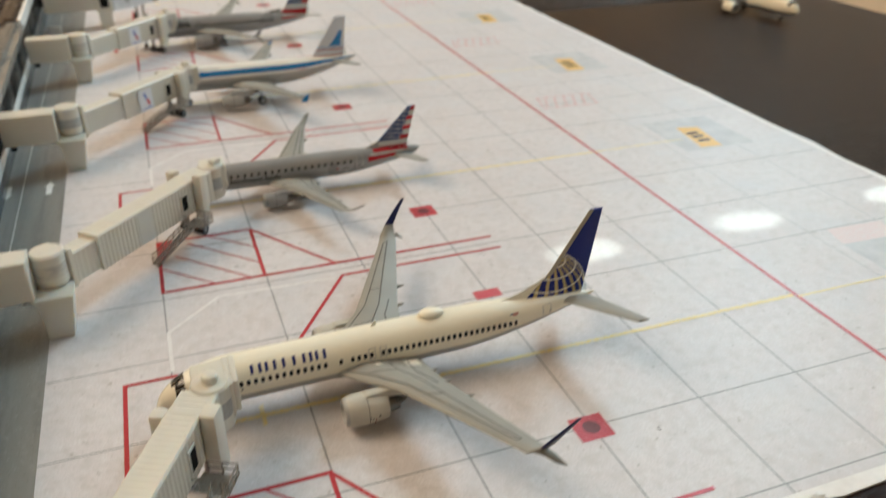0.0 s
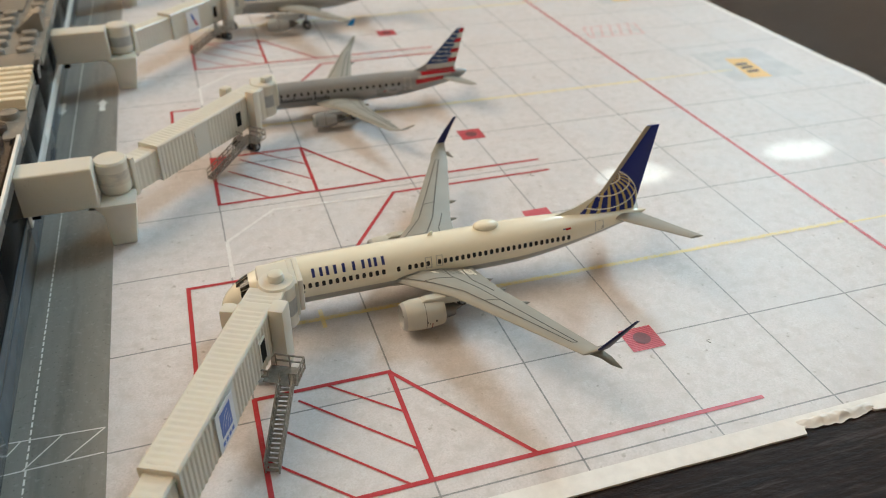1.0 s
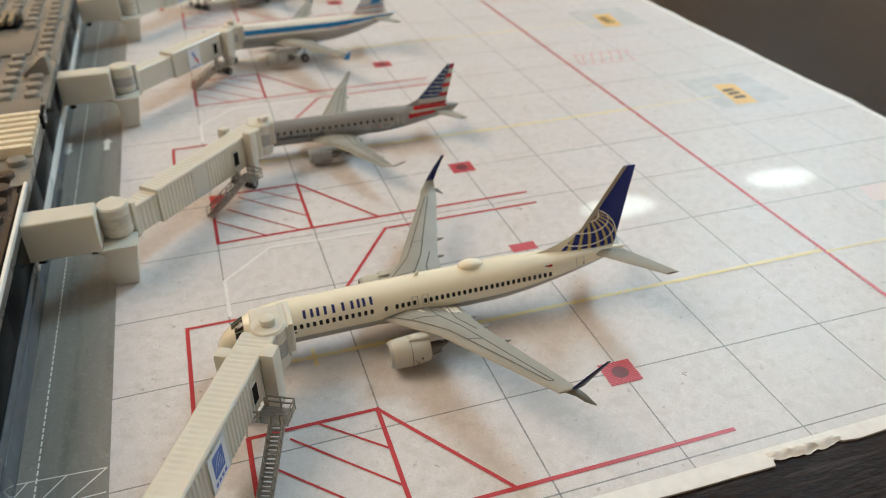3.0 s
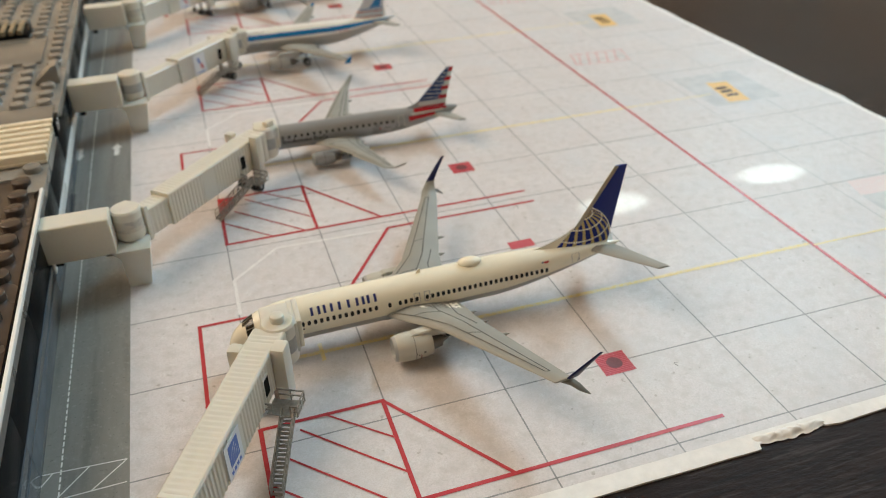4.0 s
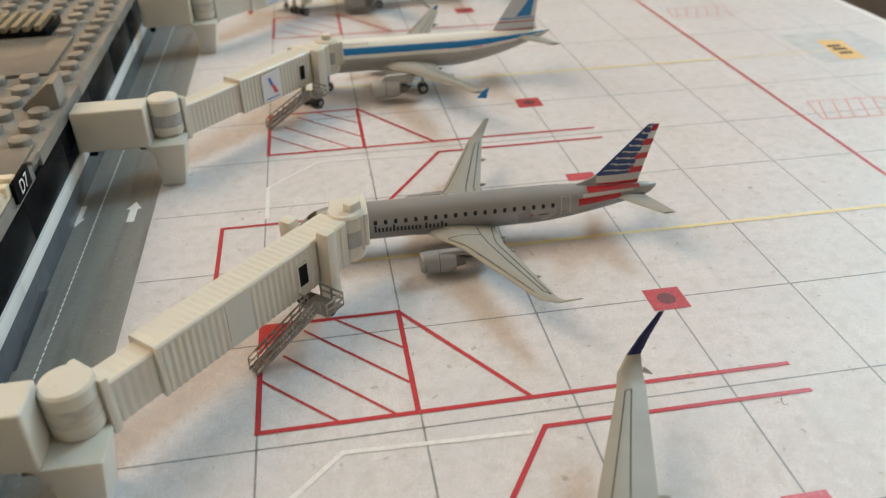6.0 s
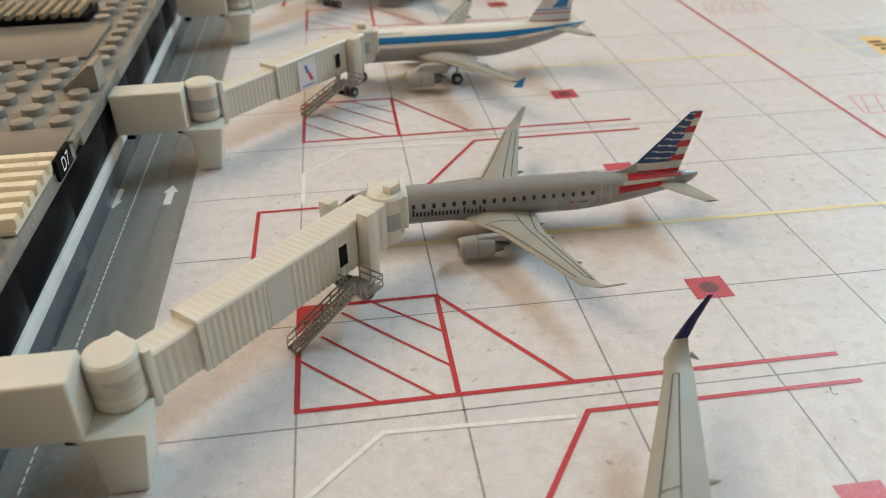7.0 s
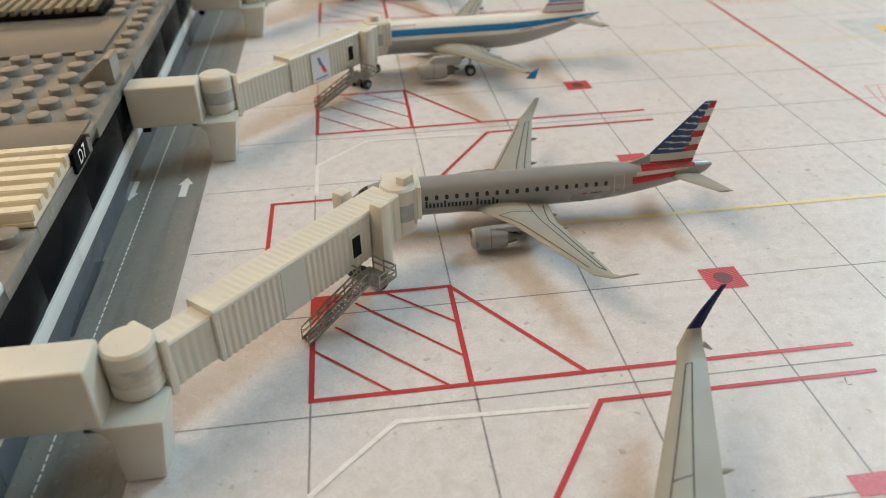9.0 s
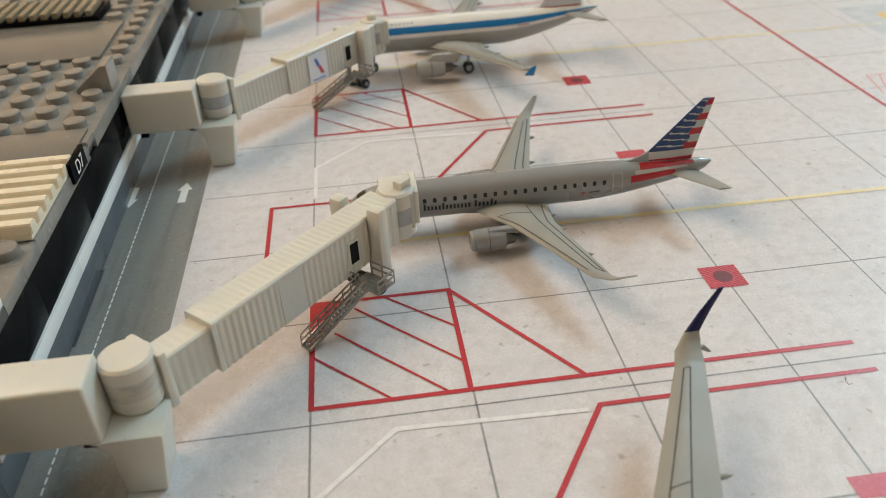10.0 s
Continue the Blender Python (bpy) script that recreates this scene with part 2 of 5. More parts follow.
LETTER_BLUE = material("letter_blue", (0.02, 0.032, 0.16), 0.3)
LETTER_GREY = material("letter_grey", (0.03, 0.034, 0.04), 0.6, spec=0.2)
TAIL_RED = material("dark_red_tail", (0.27, 0.012, 0.03), 0.25)
TAIL_DARK = material("dark_brown_tail", (0.05, 0.04, 0.04), 0.25)
COCKPIT = material("cockpit_glass", (0.02, 0.018, 0.015), 0.08, spec=0.6)

# room
# the last mix's pale streaks are grain and also painted sparkle of glossy pores
WOOD_DARK = material("dark_stained_table_wood", (0.024, 0.0135, 0.0105), 0.32, spec=0.04,
                     mixes=((30, 6, 0.4, 0.7, (0.020, 0.012, 0.009), 0.8, (0.35, 6, 1)), (240, 4, 0.45, 0.7, (0.008, 0.006, 0.006), 0.7, (0.2, 4, 1)), (640, 3, 0.57, 0.66, (0.052, 0.039, 0.034), 0.75, (0.12, 1.6, 1))),
                     bump=(560, 0.9, 0.0004, (0.6, 1.8, 1)))
FLOOR_TAN = material("tan_floor", (0.90, 0.77, 0.60), 0.6, mixes=((4, 4, 0.4, 0.7, (0.92, 0.80, 0.66), 0.6, (1, 8, 1)),))
WALL_PAINT = material("beige_wall_paint", (0.76, 0.66, 0.53), 0.8, grain=(40, 0.03))
CEILING_PAINT = material("ceiling_paint", (0.80, 0.72, 0.60), 0.9, grain=(40, 0.02))
BLIND = material("white_blind_slat", (0.75, 0.74, 0.70), 0.5, grain=(60, 0.03))


# ---- mesh helpers (millimetres) ----
def finish(name, bm, mats, parent=None, label="", smooth=None):
    """Links a bmesh as one mesh object; smooth: the angle in degrees below which edges are shaded smooth."""
    bmesh.ops.scale(bm, vec=(MM, MM, MM), verts=bm.verts)
    me = bpy.data.meshes.new(name)
    if smooth is not None:
        for f in bm.faces:
            f.smooth = True
        lim = radians(smooth)
        for e in bm.edges:
            e.smooth = len(e.link_faces) == 2 and e.calc_face_angle(0) < lim
    bm.to_mesh(me)
    bm.free()
    for m in mats if isinstance(mats, (list, tuple)) else [mats]:
        me.materials.append(m)
    ob = new(name, me)
    ob.parent = parent
    if label:
        ob["label"] = label
    return ob


def part(name, bm, mats, parent, label="", smooth=None):
    return finish(name, bm, mats, parent, label, smooth)


def thing(name, x, y, z, label, category, group="", kind="", turn=0.0, lean=0.0):
    ob = new(name)
    ob.empty_display_size = 0.005
    ob.matrix_world = pose(x * MM, y * MM, z * MM, lean, 0, turn)
    return tagged(ob, label, category, group, kind)


def share(name, me, parent, x=0, y=0, z=0, rx=0, ry=0, rz=0):
    ob = new(name, me)
    ob.parent = parent
    ob.matrix_basis = pose(x * MM, y * MM, z * MM, rx, ry, rz)
    return ob


def box(bm, x0, x1, y0, y1, z0, z1, bevel=0.0, m=None, mat=0, seg=2):
    vs = [bm.verts.new(Vector((x, y, z))) for x in (x0, x1) for y in (y0, y1) for z in (z0, z1)]
    fs = [bm.faces.new([vs[i] for i in q]) for q in ((0, 1, 3, 2), (4, 6, 7, 5), (0, 4, 5, 1), (2, 3, 7, 6), (0, 2, 6, 4), (1, 5, 7, 3))]
    for f in fs:
        f.material_index = mat
    if m is not None:
        for v in vs:
            v.co = m @ v.co
    if bevel:
        es = list({e for f in fs for e in f.edges})
        bmesh.ops.bevel(bm, geom=es, offset=bevel, segments=seg, affect="EDGES", profile=0.6)
    return vs


def prism(bm, outline, z0, z1, m=None, mat=0, bevel=0.0):
    """An upright prism over an outline of (x, y), counterclockwise."""
    lo = [bm.verts.new((x, y, z0)) for x, y in outline]
    hi = [bm.verts.new((x, y, z1)) for x, y in outline]
    fs = [bm.faces.new(lo[::-1]), bm.faces.new(hi)]
    k = len(outline)
    fs += [bm.faces.new((lo[i], lo[(i + 1) % k], hi[(i + 1) % k], hi[i])) for i in range(k)]
    for f in fs:
        f.material_index = mat
    if m is not None:
        for v in lo + hi:
            v.co = m @ v.co
    if bevel:
        es = [e for e in fs[1].edges]
        bmesh.ops.bevel(bm, geom=es, offset=bevel, segments=2, affect="EDGES", profile=0.6)


def tube(bm, p, q, r, seg=8, r2=None, mat=0, caps=True):
    """A round bar from p to q."""
    p, q = Vector(p), Vector(q)
    d = (q - p).normalized()
    a = d.orthogonal().normalized()
    b = d.cross(a)
    r2 = r if r2 is None else r2
    rings = []
    for c, rad in ((p, r), (q, r2)):
        rings.append([bm.verts.new(c + rad * (math.cos(t) * a + math.sin(t) * b)) for t in (2 * math.pi * i / seg for i in range(seg))])
    for i in range(seg):
        f = bm.faces.new((rings[0][i], rings[0][(i + 1) % seg], rings[1][(i + 1) % seg], rings[1][i]))
        f.material_index = mat
    if caps:
        bm.faces.new(rings[0][::-1]).material_index = mat
        bm.faces.new(rings[1]).material_index = mat


def bar(bm, p, q, w, h, mat=0):
    """A square bar from p to q, w wide and h high."""
    p, q = Vector(p), Vector(q)
    d = (q - p).normalized()
    side = d.cross(Vector((0, 0, 1)))
    side = side.normalized() if side.length > 1e-4 else Vector((1, 0, 0))
    up = side.cross(d)
    vs = [bm.verts.new(c + side * s * w / 2 + up * u * h / 2) for c in (p, q) for s, u in ((-1, -1), (1, -1), (1, 1), (-1, 1))]
    for f in ((3, 2, 1, 0), (4, 5, 6, 7), (0, 1, 5, 4), (1, 2, 6, 5), (2, 3, 7, 6), (3, 0, 4, 7)):
        bm.faces.new([vs[i] for i in f]).material_index = mat


def lathe(bm, profile, origin, axis="x", seg=24, mat=None):
    """Turns a profile of (along, radius) round an axis through origin."""
    rings = []
    for a, r in profile:
        ring = []
        for i in range(seg):
            t = 2 * math.pi * i / seg
            c, s = r * math.cos(t), r * math.sin(t)
            v = {"x": (a, c, s), "z": (c, s, a), "y": (c, a, s)}[axis]
            ring.append(bm.verts.new(Vector(origin) + Vector(v)))
        rings.append(ring)
    for k in range(len(rings) - 1):
        for i in range(seg):
            f = bm.faces.new((rings[k][i], rings[k][(i + 1) % seg], rings[k + 1][(i + 1) % seg], rings[k + 1][i]))
            if mat:
                f.material_index = mat[k]
    for ring, k in ((rings[0], 0), (rings[-1], -1)):
        if profile[k][1] > 1e-6:
            f = bm.faces.new(ring)
            if mat:
                f.material_index = mat[k if k == 0 else len(mat) - 1]
    bmesh.ops.recalc_face_normals(bm, faces=bm.faces)


def loft(bm, rings, mat=lambda k, i: 0, cap=True):
    vs = [[bm.verts.new(p) for p in r] for r in rings]
    seg = len(vs[0])
    for k in range(len(vs) - 1):
        for i in range(seg):
            f = bm.faces.new((vs[k][i], vs[k][(i + 1) % seg], vs[k + 1][(i + 1) % seg], vs[k + 1][i]))
            f.material_index = mat(k, i)
    if cap:
        bm.faces.new(vs[0][::-1]).material_index = mat(0, 0)
        bm.faces.new(vs[-1]).material_index = mat(len(vs) - 2, 0)
    return vs


def ribbon(bm, pts, width, z, closed=False, mat=0):
    """A flat painted line along (x, y) points."""
    pts = [Vector((x, y)) for x, y in pts]
    n = len(pts)
    left, right = [], []
    for i, p in enumerate(pts):
        a = pts[i - 1] if i or closed else None
        b = pts[(i + 1) % n] if i < n - 1 or closed else None
        d1 = (p - a).normalized() if a is not None else (b - p).normalized()
        d2 = (b - p).normalized() if b is not None else d1
        nrm = Vector((-(d1 + d2).y, (d1 + d2).x))
        nrm = nrm.normalized() if nrm.length > 1e-6 else Vector((-d1.y, d1.x))
        k = width / 2 / max(0.35, nrm.dot(Vector((-d1.y, d1.x))))
        left.append(bm.verts.new((*(p + nrm * k), z)))
        right.append(bm.verts.new((*(p - nrm * k), z)))
    for i in range(n if closed else n - 1):
        j = (i + 1) % n
        bm.faces.new((right[i], right[j], left[j], left[i])).material_index = mat


def flat(bm, pts, z, mat=0):
    bm.faces.new([bm.verts.new((x, y, z)) for x, y in pts]).material_index = mat

# ---- room and table ----
def slab(name, x0, x1, y0, y1, z0, z1, mat, label, category, kind="structure", bevel=0.0):
    bm = bmesh.new()
    box(bm, x0, x1, y0, y1, z0, z1, bevel)
    return tagged(finish(name, bm, mat), label, category, kind=kind)


slab("floor", -2250, 1250, -2550, 2550, -790, -760, FLOOR_TAN, "tan wooden floor of the room below the table", "floor")
slab("ceiling", -2250, 1250, -2550, 2550, 1650, 1690, CEILING_PAINT, "plain painted ceiling of the room", "ceiling")
slab("wall_west", -2250, -2200, -2500, 2500, -760, 1650, WALL_PAINT, "beige painted wall of the room", "wall")
slab("wall_south", -2200, 1200, -2550, -2500, -760, 1650, WALL_PAINT, "beige painted wall of the room", "wall")
slab("wall_north", -2200, 1200, 2500, 2550, -760, 1650, WALL_PAINT, "beige painted wall of the room", "wall")

# east wall with two windows behind closed blinds; pitch: slat height; holes: cord holes left open to the sun
EAST = 1150.0
WINDOWS = ((-440.0, 220.0, -17.0, 46.4, (228.3, 170.2, 113.8), 11.5, 19.5), (270.0, 1240.0, 485.0, 24.1, (200.0, 170.2, 140.3, 111.0), 14.0, 16.5))
WIN_LOW, WIN_HIGH = 420.0, 1520.0
bm = bmesh.new()
ys = [-2500.0, WINDOWS[0][0], WINDOWS[0][1], WINDOWS[1][0], WINDOWS[1][1], 2500.0]
for y0, y1 in ((ys[0], ys[1]), (ys[2], ys[3]), (ys[4], ys[5])):
    box(bm, EAST + 4, EAST + 104, y0, y1, -760, 1650)
for y0, y1 in ((ys[1], ys[2]), (ys[3], ys[4])):
    box(bm, EAST + 4, EAST + 104, y0, y1, -760, WIN_LOW)
    box(bm, EAST + 4, EAST + 104, y0, y1, WIN_HIGH, 1650)
tagged(finish("wall_east", bm, WALL_PAINT), "beige painted wall with two window openings", "wall", kind="structure")

for y0, y1, column, pitch, spots, hole_w, hole_h in WINDOWS:
    blind = thing("window_blind", EAST - 2, (y0 + y1) / 2, WIN_LOW, "closed white slat blind hanging in the window", "blind", "window blinds")
    heights = [(EAST - 2 - s) * math.tan(radians(SUN_ELEVATION)) for s in spots]
    first = heights[0] - pitch * 30 + pitch / 2
    z = first
    half = (y1 - y0) / 2 + 6
    yc = column - (y0 + y1) / 2
    while z < WIN_HIGH + 4:
        if z > WIN_LOW - pitch - 4:
            bm = bmesh.new()
            lo, hi = z - WIN_LOW - 1, z + pitch - WIN_LOW + 1
            hole = [h for h in heights if z < h < z + pitch]
            if hole:
                hz = hole[0] - WIN_LOW
                box(bm, -1, 1, -half, yc - hole_w / 2, lo, hi)
                box(bm, -1, 1, yc + hole_w / 2, half, lo, hi)
                box(bm, -1, 1, yc - hole_w / 2, yc + hole_w / 2, lo, hz - hole_h / 2)
                box(bm, -1, 1, yc - hole_w / 2, yc + hole_w / 2, hz + hole_h / 2, hi)
                for k in range(10):
                    # rounded ends of the hole
                    u = (k + 0.5) / 5 - 1
                    half_w = hole_w / 2 * (1 - abs(u) ** 2.6) ** 0.5
                    za, zb = hz + hole_h / 2 * (k / 5 - 1), hz + hole_h / 2 * ((k + 1) / 5 - 1)
                    box(bm, -1, 1, yc - hole_w / 2, yc - half_w, za, zb)
                    box(bm, -1, 1, yc + half_w, yc + hole_w / 2, za, zb)
            else:
                box(bm, -1, 1, -half, half, lo, hi)
            part("slat", bm, BLIND, blind)
        z += pitch

# table: two dark boards that meet in a seam
table = thing("table", 45, 150, -760, "dark-stained wooden table carrying the model airport", "table")
for y0, y1 in ((-760, 115.9), (116.5, 1050)):
    bm = bmesh.new()
    box(bm, -520, 400, y0, y1, 728, 759.5, bevel=2.5)
    part("tabletop", bm, WOOD_DARK, table, smooth=40)
for x in (-470, 350):
    for y in (-700, 990):
        bm = bmesh.new()
        box(bm, x - 35, x + 35, y - 35, y + 35, 0, 728, bevel=4)
        part("leg", bm, WOOD_DARK, table)


# ---- printed apron sheet ----
GATE = 104.0          # distance from gate to gate
CELL = 26.0           # side of a printed slab
JOINTS = (0.1, 26.5, 52.3, 78.9, 105.0, 130.5, 156.0, 182.0, 208.0)
random.seed(7)


def ragged(p, q, step, amount, seed):
    p, q = Vector(p), Vector(q)
    k = max(2, int((q - p).length / step))
    d = (q - p).normalized()
    nrm = Vector((-d.y, d.x))
    out = []
    for i in range(k):
        c = p.lerp(q, i / k)
        out.append(c + nrm * (noise.noise((c.x * 0.05 + seed, c.y * 0.05, seed)) * amount * 1.6 + noise.noise((c.x * 0.3, c.y * 0.3, seed + 5)) * amount * 0.7))
    return out


def sheet_prism(bm, pts, z0, z1):
    prism(bm, [(p[0], p[1]) for p in pts], z0, z1)


apron = thing("apron_mat", 0, 0, -0.45, "printed paper apron sheet with taxi lines lying on the table", "airport mat")
bm = bmesh.new()
outline = ragged((-62, -113.6), (84, -114.1), 4, 0.2, 1)
outline += [Vector(c) for c in ((86, -114.1), (90, -114.2), (93.4, -114.2), (93.8, -112.9), (96.2, -112.2), (99.4, -112.0), (103, -111.5), (106.6, -111.2), (108.8, -111.9), (109.8, -113.0), (111.4, -113.2))]
outline += ragged((113, -113.2), (236.5, -110.6), 4, 0.25, 2)
outline += ragged((236.5, -110), (237.5, 498), 6, 0.9, 3)
outline += ragged((237.5, 498), (-62, 499), 8, 0.7, 4)
outline += [Vector((-62, 480))]
sheet_prism(bm, outline, 0.0, 0.45)
part("sheet", bm, PAPER, apron)
# unprinted margins
bm = bmesh.new()
lower = [(p.x, p.y) for p in outline if p.y < -110.05 and -62 <= p.x <= 236]
for (x0, y0), (x1, y1) in zip(lower, lower[1:]):
    if x1 > x0:
        flat(bm, ((x0, y0 + 0.05), (x1, y1 + 0.05), (x1, -110.0), (x0, -110.0)), 0.49)
flat(bm, ((234.0, -107.6), (236.0, -107.6), (236.0, 496), (234.0, 496)), 0.49)
flat(bm, ((-26, 496), (236.0, 496), (236.0, 498.2), (-26, 498.2)), 0.49)
part("paper_margin", bm, PAPER_EDGE, apron, "white unprinted margin with a torn front edge")
# the crumpled tear at the front edge: a strip of folded paper that curls up and over
bm = bmesh.new()
rows = []
for j in range(11):
    row = []
    for i in range(49):
        u, v = i / 48, j / 10
        fade = math.sin(math.pi * u) ** 0.5
        x = 93.2 + 16.8 * u + 0.7 * noise.noise((u * 14, v * 3, 1.0))
        y = -111.0 - (1.3 + 1.2 * fade) * v + 0.6 * noise.noise((u * 9, 3.0, v))
        zz = 0.52 + fade * (1.5 * math.sin(math.pi * min(1.0, v * 1.15)) * (0.35 + abs(noise.noise((u * 6, v * 1.5, 7.0)))) + 0.25 * abs(noise.noise((u * 21, v * 4, 2.0)))) - 0.3 * v * v
        row.append(bm.verts.new((x, y, zz)))
    rows.append(row)
for a, b in zip(rows, rows[1:]):
    for i in range(48):
        bm.faces.new((a[i], b[i], b[i + 1], a[i + 1]))
part("torn_flap", bm, PAPER_EDGE, apron, "crumpled torn paper flap", smooth=60)

second = thing("far_apron_mat", 0, 0, -0.45, "second printed apron sheet butted against the first", "airport mat")
bm = bmesh.new()
outline2 = ragged((-62, 500), (234, 499.6), 9, 0.4, 11) + ragged((234, 499.6), (232, 980), 9, 0.8, 12) + [Vector((232, 980)), Vector((-62, 980))]
sheet_prism(bm, outline2, 0.0, 0.45)
part("sheet", bm, PAPER_FAR, second, "yellowed printed paper sheet")

# levels of the print above the sheet
Z1, Z2, Z3, Z4 = 0.48, 0.51, 0.54, 0.57


def along_x(y, x0, x1, w, mat, name, owner, z=Z1):
    bm = bmesh.new()
    ribbon(bm, ((x0, y), ((x0 + x1) / 2, y + 0.15 * math.sin(y)), (x1, y)), w, z)
    return part(name, bm, mat, owner)


def along_y(x, y0, y1, w, mat, name, owner, z=Z1):
    bm = bmesh.new()
    ribbon(bm, ((x, y0), (x, (y0 + y1) / 2), (x, y1)), w, z)
    return part(name, bm, mat, owner)


def kerb(y):
    """Where the printed road ends: it runs slightly aslant past the first gates."""
    return -25.9 - 0.006 * min(100.0, y)


for owner, ylo, yhi in ((apron, -109.95, 496.0), (second, 501.0, 975.0)):
    # joints farther off, and those beyond the clearance line, are drawn paler
    for k in range(len(JOINTS)):
        x = JOINTS[k]
        if k != 6:
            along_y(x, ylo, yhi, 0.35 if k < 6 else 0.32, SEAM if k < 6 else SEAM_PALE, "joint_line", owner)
    y = 22.6 - CELL * 5
    while y < yhi:
        if y > ylo and (y - 48.6) % GATE > 0.5 and (y - 48.6) % GATE < GATE - 0.5:
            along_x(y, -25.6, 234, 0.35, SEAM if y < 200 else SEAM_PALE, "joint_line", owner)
        y += CELL
    for k in range(-1, 4):
        if owner is apron:
            along_x(48.0 + GATE * k + (0.4 if k < 0 else 0.0), -25.6, -4.0, 0.35, SEAM, "joint_line", owner)
    # long red clearance line and the road along the terminal
    along_y(153.6, ylo, yhi, 1.1, RED_PALE if owner is second else RED, "clearance_line", owner, Z3)
    bm = bmesh.new()
    flat(bm, [(-62, ylo), (kerb(ylo), ylo)] + ([(kerb(100), 100)] if ylo < 100 else []) + [(kerb(yhi), yhi), (-62, yhi)], Z2)
    part("service_road", bm, ROAD, owner, "grey printed service road")
    bm = bmesh.new()
    y = ylo
    while y < yhi - 2:
        x = kerb(y) - 12.85
        flat(bm, ((x - 0.16, y), (x + 0.16, y), (x + 0.16, y + 1.4), (x - 0.16, y + 1.4)), Z3)
        y += 1.95
    part("dashed_line", bm, WHITE_PAINT, owner)


def gate_print(g, owner):
    """The painted stand of one gate; g is the gate's offset along the terminal."""
    layer = iter(range(100))

    def red(pts, w=1.05, name="red_line", mat=RED, z=Z3):
        bm = bmesh.new()
        w, z = w * 0.9, z + 0.0015 * (next(layer) % 18)
        ribbon(bm, [(x, y + g) for x, y in pts], w, z)
        part(name, bm, mat, owner)

    def fill(pts, mat, name, z=Z2):
        bm = bmesh.new()
        flat(bm, [(x, y + g) for x, y in pts], z)
        return part(name, bm, mat, owner)

    # equipment box beside the stand, hatched triangle, wing-tip lines
    red(((0.2, 28.4), (0.2, 0.2), (91.8, 0.2)), 1.05)
    red(((0.2, 28.1), (26.2, 28.1), (26.2, 0.2)), 1.0)
    red(((26.2, 28.1), (45.4, 0.3)), 0.9)
    for a, b in (((13.9, 27.9), (26, 16.9)), ((8.0, 25.5), (26, 7.4)), ((4.2, 18.8), (22.6, 0.4)), ((0.3, 12.8), (13.1, 0.5))):
        red((a, b), 0.52)
    if g > -100:
        red(((91.9, -6.7), (45.7, -6.7), (29.2, -31.7)), 1.0)
    shift = 1.0 if g < 0 else 0.0
    red(((24, 66.8 + shift), (-9.6, 66.8 + shift), (-9.6, 39.0)), 1.0)
    if g == 0:
        fill(((-0.3, 28.6), (-0.3, 15.0), (0.9, 16.5), (5.4, 28.6)), RED, "red_patch", Z4)
    # the nose line ends in a marker dot, or runs on behind the bridge
    if g < 0:
        red(((-9.7, 39.0), (-9.5, 33.0)), 1.0)
    dot = [(-9.7 + 0.95 * math.cos(a), 39.4 + 2.3 * math.sin(a) * (1.0 if math.sin(a) < 0 else 1.5)) for a in (2 * math.pi * i / 20 for i in range(20))]
    if g >= 0:
        fill(dot, RED, "marker_dot", Z4)
    # lead-in line
    red(((-4, 47.4 + shift), (152.9, 47.4 + shift)), 1.3, "yellow_line", YELLOW)
    red(((153.8, 47.4), (192, 47.4)), 0.7, "yellow_line", YELLOW)
    red(((16 + 0.9 * shift, 44.2 + shift), (16 + 0.9 * shift, 50.6 + shift)), 1.0, "stop_mark", YELLOW, Z4)
    # pale walkway
    if g > -100:
        red(((43.6, -7.5), (13.4, -6.4), (0.4, -18.8), (0.4, -34.5)), 1.0, "white_line", WHITE_FAINT)
    # red hydrant squares
    for y in (22.4, 75.0):
        sq = ((74.8, y - 3.6), (82.3, y - 3.6), (82.3, y + 3.3), (74.8, y + 3.3))
        if y < 50:
            fill(sq, RED_FILL, "hydrant_square", Z3)
            for i in range(14):
                # slanting strokes that shade the square
                c = -6.4 + 0.98 * i
                a0, a1 = max(-3.6, c - 3.3), min(3.6, c + 3.3)
                if a1 - a0 < 0.3:
                    continue
                bm = bmesh.new()
                ribbon(bm, ((78.55 + a0, y + g - 0.15 + (c - a0)), (78.55 + a1, y + g - 0.15 + (c - a1))), 0.3, Z3 + 0.012)
                part("shading_stroke", bm, RED_DARK_LINE, owner)
            bm = bmesh.new()
            bmesh.ops.create_circle(bm, cap_ends=True, segments=24, radius=1.85, matrix=Matrix.Translation((78.6, y + g - 0.1, Z4)))
            part("hydrant_cover", bm, RED_DARK, owner)
        else:
            fill(((75.0, y - 1.2), (82.2, y - 1.2), (82.2, y + 2.6), (75.0, y + 2.6)), RED_FILL, "hydrant_square", Z3)
    # hatched patch beyond the clearance line
    if g == 0:
        fill(((186.0, -38.6), (206.0, -39.4), (208.5, -30.6), (188.5, -29.6)), PALE_PINK, "pink_patch", Z2 + 0.012)
    elif g > 0:
        box_pts = ((158.0, -7.6), (182.6, -8.6), (185.2, 4.4), (161.0, 5.6))
        red(box_pts + (box_pts[0],), 0.5, mat=RED_PALE)
        for i in range(5):
            red(((159.5 + 4.4 * i, -7.7), (164.6 + 4.4 * i, 5.1)), 0.5, mat=RED_PALE)
    # sign with its stained patch
    fill(((186, 36), (216, 36), (216, 67), (186, 67)), STAIN, "stained_patch", Z2)
    fill(((193.5, 38.0), (202.4, 37.2), (205.4, 57.0), (196.6, 58.6)), SIGN_YELLOW, "painted_sign", Z3)
